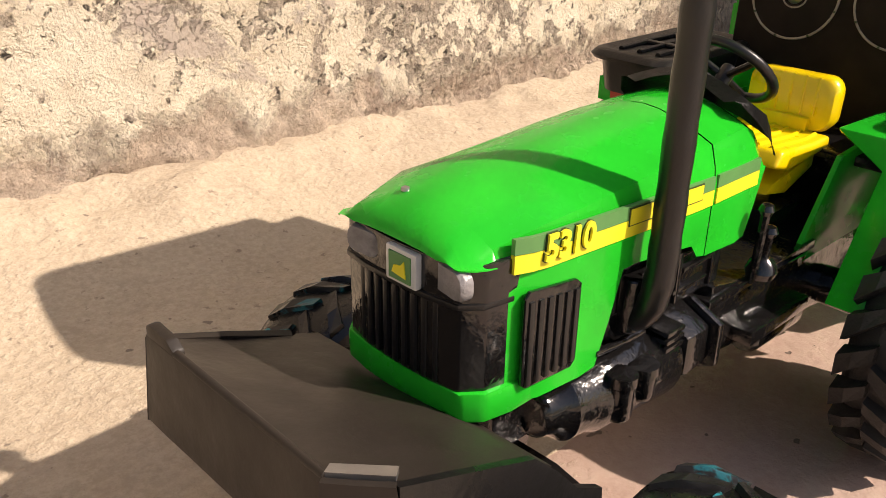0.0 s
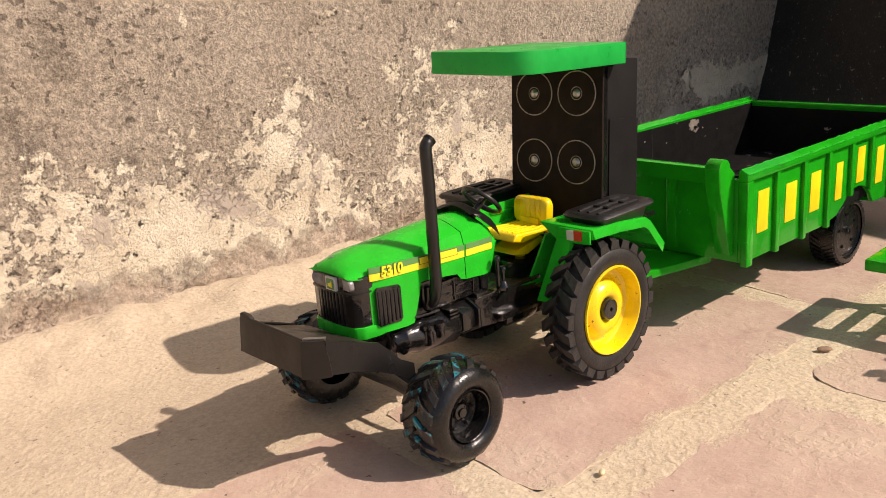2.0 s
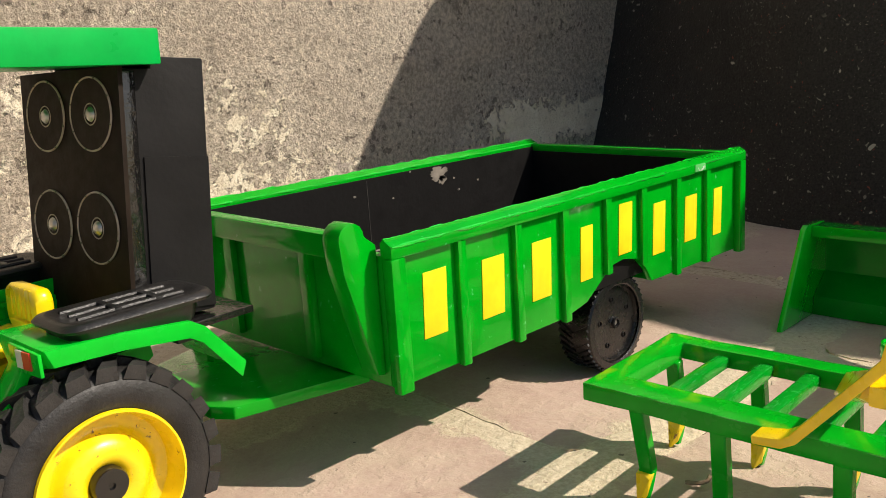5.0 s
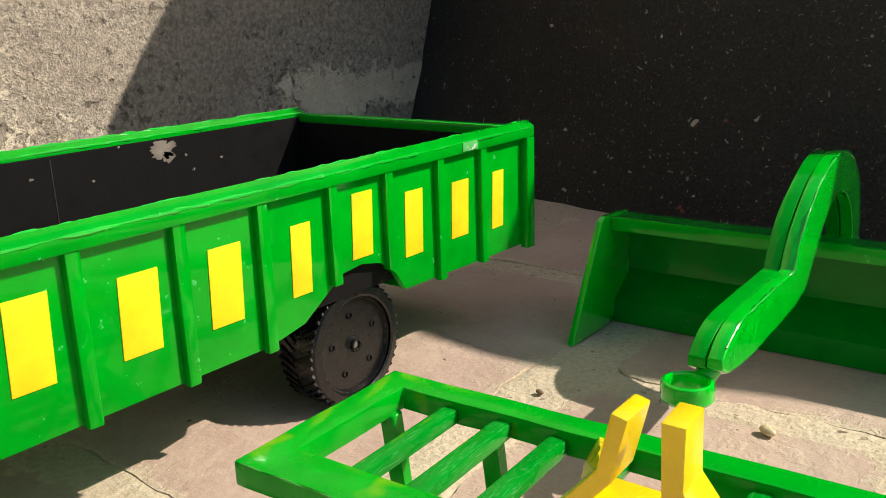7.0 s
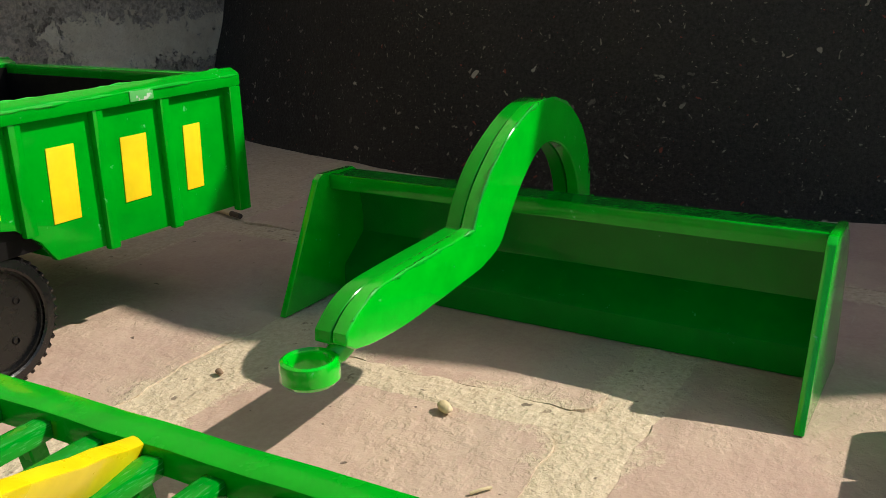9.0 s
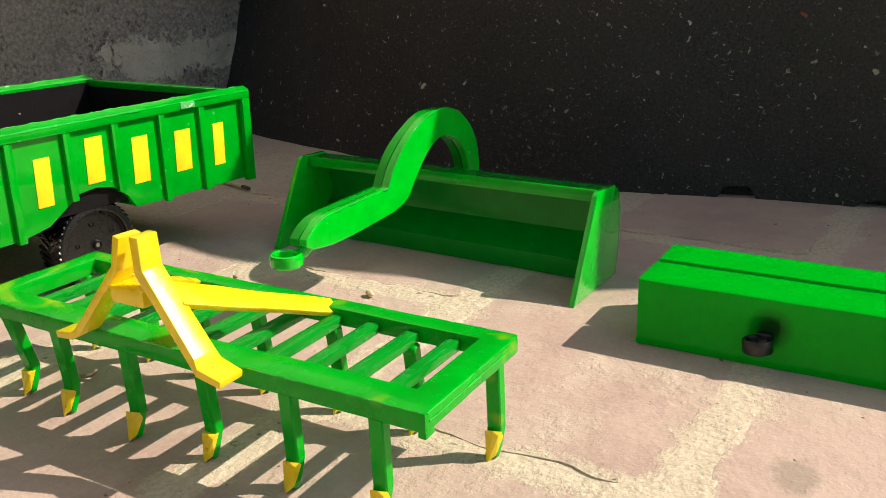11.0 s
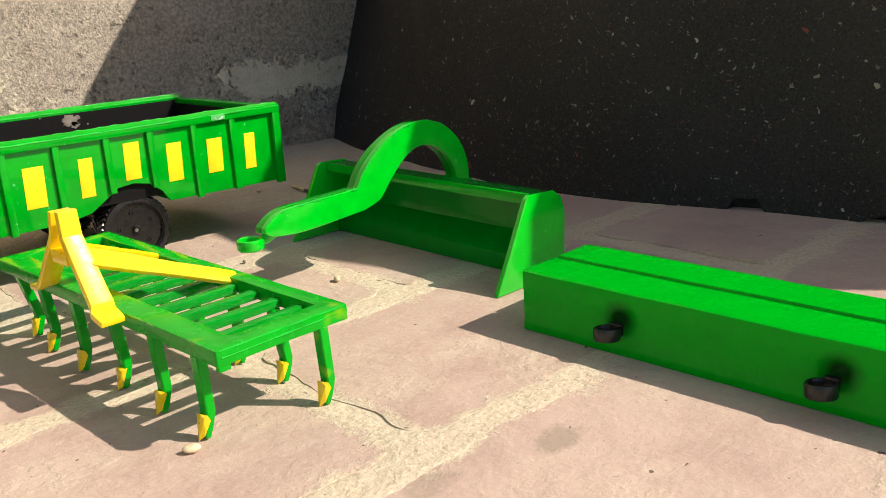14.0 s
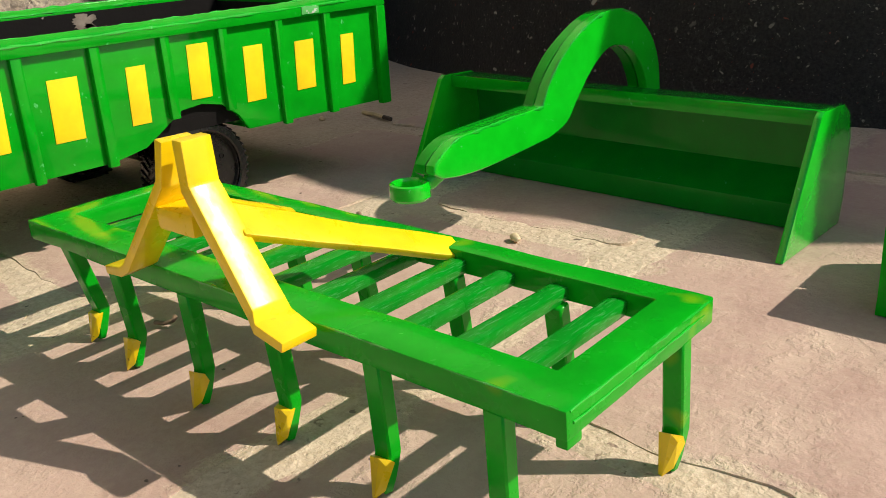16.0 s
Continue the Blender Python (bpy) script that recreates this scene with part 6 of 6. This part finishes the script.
# ---- scraper bucket on its own drawbar ----
def make_scraper():
    s = thing("land_scraper", (1.28, -0.193, 0), "green toy land scraper blade with side plates and arched drawbar", "scraper")
    ya, yb = -0.384, -0.003
    plate = [(1.220, 0.0005), (1.226, 0.0005), (1.328, 0.0005), (1.334, 0.020), (1.336, 0.070), (1.330, 0.090), (1.316, 0.100), (1.276, 0.1015), (1.270, 0.098)]
    for y in (ya, yb - 0.006):
        part("side_plate", wobble(prism(plate, "y", y, y + 0.006, 0.001), 0.0005, 30), FRESH, s)
    # the blade in folds: top lip, back, sloping lower face
    fold = [(1.290, 0.0985), (1.314, 0.0985), (1.329, 0.087), (1.333, 0.055), (1.333, 0.040), (1.304, 0.018), (1.301, 0.0008), (1.2955, 0.0008), (1.2965, 0.0205), (1.325, 0.0430), (1.326, 0.055), (1.322, 0.084), (1.310, 0.0925), (1.290, 0.0925)]
    part("blade", prism(fold, "y", ya + 0.0062, yb - 0.0062), BLADE, s, "glossy green blade, coloured darker for the shade inside", 20)
    part("top_lip", wobble(box(1.284, 1.2898, ya + 0.0062, yb - 0.0062, 0.088, 0.1000, 0.001), 0.0004, 40), GREEN, s)
    # arched arm, cut from two boards
    outer = curve_points([(1.0650, 0, 0.0825), (1.076, 0, 0.0915), (1.092, 0, 0.0975), (1.116, 0, 0.0995), (1.160, 0, 0.1010), (1.194, 0, 0.1020)], 3) + curve_points([(1.202, 0, 0.116), (1.213, 0, 0.129), (1.231, 0, 0.144), (1.258, 0, 0.1585), (1.287, 0, 0.1665), (1.315, 0, 0.1655), (1.343, 0, 0.154), (1.365, 0, 0.134), (1.378, 0, 0.107), (1.381, 0, 0.076)], 4)
    inner = curve_points([(1.358, 0, 0.078), (1.354, 0, 0.097), (1.340, 0, 0.119), (1.318, 0, 0.1335), (1.297, 0, 0.1360), (1.278, 0, 0.129), (1.259, 0, 0.115), (1.243, 0, 0.098), (1.228, 0, 0.082), (1.203, 0, 0.0740)], 4) + curve_points([(1.160, 0, 0.0705), (1.118, 0, 0.0680), (1.088, 0, 0.0690), (1.072, 0, 0.0715)], 3) + [Vector((1.0640, 0, 0.0765))]
    outline = [(p.x, p.z) for p in outer + inner]
    ring = arm_board(outline, -0.1905, -0.1805)
    arm = part("arm", wobble(ring, 0.0006, 34), FRESH, s, "arched green arm of two boards", 35)
    part("arm_board", wobble(arm_board([(x + 0.0006, z - 0.0008) for x, z in outline], -0.1803, -0.1695, 0.0011), 0.0005, 30, 4), GREEN, arm, "", 35)
    part("paint_ridge", paint_ridge([(p.x, -0.1900, p.z - 0.0006) for p in outer[2:-12]], 0.0012, 1.0), WET, arm, "wrinkled glossy paint on the edge")
    part("arm_foot", box(1.332, 1.383, -0.193, -0.167, 0.060, 0.081, 0.001), GREEN, arm)
    eye = Vector((1.054, -0.1745, 0.0590))
    part("towing_eye", lathe([(0.0108, 0.0), (0.0136, 0.0), (0.0153, 0.0022), (0.0151, 0.0060), (0.0155, 0.0085), (0.0147, 0.0118), (0.0130, 0.0126), (0.0112, 0.0118), (0.0106, 0.0100), (0.0106, 0.0015), (0.0108, 0.0)], eye, (0, 0, 1), 40, None, False), FRESH, s, "round towing eye")
    part("eye_neck", wobble(tube([(1.0655, -0.1760, 0.0655), (1.0710, -0.1775, 0.0675), (1.0780, -0.1795, 0.0735), (1.0860, -0.1800, 0.0780)], 0.006, 14, None, [0.0045, 0.0062, 0.0075, 0.0082]), 0.0008, 90), FRESH, s)
    return s


def arm_board(outline, ya, yb, soft=0.0020):
    bm = bmesh.new()
    a = [bm.verts.new((x, ya, z)) for x, z in outline]
    b = [bm.verts.new((x, yb, z)) for x, z in outline]
    k = len(outline)
    for i in range(k):
        bm.faces.new((a[i], a[(i + 1) % k], b[(i + 1) % k], b[i]))
    for loop in (a, b):
        edges = [bm.edges.get((loop[i], loop[(i + 1) % k])) for i in range(k)]
        bmesh.ops.triangle_fill(bm, edges=edges, use_beauty=True)
    bmesh.ops.recalc_face_normals(bm, faces=bm.faces)
    rims = [e for e in bm.edges if len(e.link_faces) == 2 and e.calc_face_angle(0) > 0.9]
    bmesh.ops.bevel(bm, geom=rims, offset=soft, segments=3, profile=0.6, affect="EDGES", clamp_overlap=True)
    return bm


make_scraper()


# ---- levelling beam ----
def make_leveller():
    lv = thing("levelling_beam", (1.24, -0.75, 0), "long green toy levelling beam of two boards with black rings", "leveller", 2.0)
    x0, x1, y0, y1 = 1.1815, 1.287, -1.06, -0.4610
    front = prism([(x0 - 0.0003, 0.0), (x0 + 0.046, 0.0), (x0 + 0.0515, 0.0590), (x0 + 0.003, 0.0595), (x0, 0.0585), (x0 + 0.0002, 0.0405), (x0 + 0.0008, 0.0390), (x0 + 0.0008, 0.0105), (x0 + 0.0002, 0.0090)], "y", y0, y1, 0.0007)
    rear = prism([(x0 + 0.055, 0.0), (x1, 0.0), (x1 + 0.001, 0.055), (x1 - 0.002, 0.0602), (x0 + 0.056, 0.0602), (x0 + 0.0545, 0.056)], "y", y0, y1 - 0.001, 0.0009)
    for name, bm in (("beam_front", front), ("beam_rear", rear)):
        bmesh.ops.subdivide_edges(bm, edges=[e for e in bm.edges if e.calc_length() > 0.3], cuts=24, use_grid_fill=False)
        part(name, wobble(bm, 0.0007, 22), LEVEL, lv)
    part("web", box(x0 + 0.040, x0 + 0.060, y0 + 0.002, y1 - 0.004, 0.030, 0.045, 0.0006), LEVEL, lv)
    for y in (-0.566, -0.752, -0.938):
        ring = part("ring", lathe([(0.0095, 0), (0.0112, 0), (0.0119, 0.001), (0.0121, 0.0095), (0.0114, 0.011), (0.0096, 0.011), (0.0090, 0.010), (0.0090, 0.001), (0.0095, 0)], (x0 - 0.0112, y + 0.002, 0.0172), (0.06, 0.10, 1), 30, None, False), PLASTIC, lv, "black ring eye")
        part("ring_stem", wobble(box(x0 - 0.004, x0 + 0.003, y - 0.007, y + 0.005, 0.0185, 0.0305, 0.002), 0.0006, 80), PLASTIC, ring)
    return lv


make_leveller()


# ---- small litter on the yard ----
def make_grain(name, at, length, turn, label, material=SEED, flat=1.0):
    bm = bmesh.new()
    bmesh.ops.create_uvsphere(bm, u_segments=18, v_segments=12, radius=0.5)
    for v in bm.verts:
        bulge = 1.0 + 0.12 * v.co.x
        v.co = Vector((v.co.x * length, v.co.y * length * 0.56 * bulge, v.co.z * length * 0.50 * bulge * flat))
    wobble(bm, length * 0.05, 2.2 / length)
    ob = part(name, bm, material, None, "", 60)
    ob.matrix_basis = pose(at[0], at[1], length * 0.235 * flat, 0, 0, turn)
    return tagged(ob, label, {"seed": "seed", "pebble": "pebble"}.get(name, "soil crumb"), "seeds on the paving" if name == "seed" else "")


make_grain("seed", (1.151, -0.193), 0.0135, 60, "plump tan seed lying on the paving")
make_grain("seed", (0.833, -0.431), 0.0145, -25, "pale tan seed lying beside the cultivator")
make_grain("seed", (1.40, 0.075), 0.0125, 10, "tan seed lying in the shade by the trailer")
make_grain("soil_crumb", (0.995, -0.740), 0.0042, 15, "dark soil crumb lying on the paving", TWIG)
make_grain("pebble", (0.757, -0.041), 0.0165, -48, "flat brown pebble on a cement joint", BROWN, 0.62)
make_grain("pebble", (0.415, -0.02), 0.009, 30, "small tan pebble on a cement joint")


make_grain("soil_crumb", (1.1245, -0.034), 0.008, 70, "dark soil crumb on the cement joint", BROWN)
far_seed = make_grain("seed", (1.355, 0.291), 0.0125, 75, "tan seed lying in the shade behind the trailer")
far_seed.location.z += 0.0070


def make_twig(name, pts, r, label, material):
    bm = tube(curve_points([(x, y, z) for x, y, z in pts], 4), r, 7)
    ob = part(name, wobble(bm, r * 0.4, 0.4 / r * 0.2), material)
    return tagged(ob, label, {"straw": "straw", "burnt_stick": "stick"}.get(name, "twig"))


make_twig("straw", [(1.082, -0.249, 0.0012), (1.087, -0.253, 0.0018), (1.092, -0.256, 0.0012)], 0.0009, "dry pale straw lying on the paving", STRAW)
make_twig("twig", [(1.385, 0.020, 0.002), (1.40, 0.008, 0.003), (1.412, -0.004, 0.002)], 0.0022, "dark twig end lying by the trailer", TWIG)
burnt_stick = make_twig("burnt_stick", [(1.411, 0.271, 0.0100), (1.406, 0.243, 0.0104), (1.402, 0.222, 0.0100)], 0.0030, "pale stick with a charred end in the shade", STRAW)
part("charred_end", tube(curve_points([(1.402, 0.222, 0.0100), (1.401, 0.214, 0.0098), (1.399, 0.206, 0.0094)], 3), 0.0029, 8), TWIG, burnt_stick, "charred black end")
make_twig("twig", [(0.8835, -0.0930, 0.0030), (0.8860, -0.1000, 0.0036), (0.8895, -0.1060, 0.0055), (0.8930, -0.1065, 0.0085)], 0.0016, "curled brown twig under the cultivator", BROWN)


# ---- paving slabs ----
def make_slab(x0, x1, y0, y1, seed):
    """A worn slab with ragged broken edges."""
    xs = spaced((x0, x0 + 0.0016, 0.0016), (x0 + 0.0016, x1 - 0.0016, 0.009), (x1 - 0.0016, x1, 0.0016))
    ys = spaced((y0, y0 + 0.0016, 0.0016), (y0 + 0.0016, y1 - 0.0016, 0.009), (y1 - 0.0016, y1, 0.0016))
    nx, ny = len(xs) - 1, len(ys) - 1
    bm = bmesh.new()
    margin = bm.verts.layers.float.new("margin")
    rows = []
    soft = 0.030
    for j in range(ny + 1):
        row = []
        for i in range(nx + 1):
            x, y = xs[i], ys[j]
            inside = min(x - x0, x1 - x, y - y0, y1 - y)
            # worn round corners
            ax, ay = 1 - min(x - x0, x1 - x) / soft, 1 - min(y - y0, y1 - y) / soft
            if ax > 0 and ay > 0:
                bx, by = ax * math.sqrt(1 - ay * ay / 2), ay * math.sqrt(1 - ax * ax / 2)
                x += soft * (ax - bx) * (1 if x < (x0 + x1) / 2 else -1)
                y += soft * (ay - by) * (1 if y < (y0 + y1) / 2 else -1)
            p = Vector((x * 11, y * 11, seed * 3.1))
            rag = 0.009 * noise.noise(p) + 0.005 * noise.noise(p * 3.1) + 0.0028 * noise.noise(p * 9)
            x += (rag + 0.002) * ((i < 2) - (i > nx - 2))
            y += (rag + 0.002) * ((j < 2) - (j > ny - 2))
            edge = min(i, nx - i, j, ny - j)
            z = yard_swell(y) - 0.0002 + 0.0008 * noise.noise(Vector((x * 16, y * 16, seed)))
            if edge == 0:
                z -= 0.008
            row.append(bm.verts.new((x, y, z)))
            row[-1][margin] = inside
        rows.append(row)
    for lo, hi in zip(rows, rows[1:]):
        for i in range(nx):
            bm.faces.new((lo[i], lo[i + 1], hi[i + 1], hi[i]))
    loop = rows[0] + [r[-1] for r in rows[1:]] + rows[-1][-2::-1] + [r[0] for r in rows[-2:0:-1]]
    low = [bm.verts.new((v.co.x, v.co.y, -0.02)) for v in loop]
    for i in range(len(loop)):
        j = (i + 1) % len(loop)
        bm.faces.new((loop[i], loop[j], low[j], low[i]))
    bm.faces.new(low)
    part("slab", bm, SLAB, ground, "", 60)


for number, (low, high, joint) in enumerate(COURSES):
    for k in range(-2, 3):
        left, right = joint + 0.52 * k, joint + 0.52 * (k + 1)
        if right > -0.45 and left < 1.7:
            make_slab(left + 0.010 + (0.016 if joint == 0.655 and 0.6 < left < 0.8 else 0.0), right - 0.012, low, high, number * 7 + k)
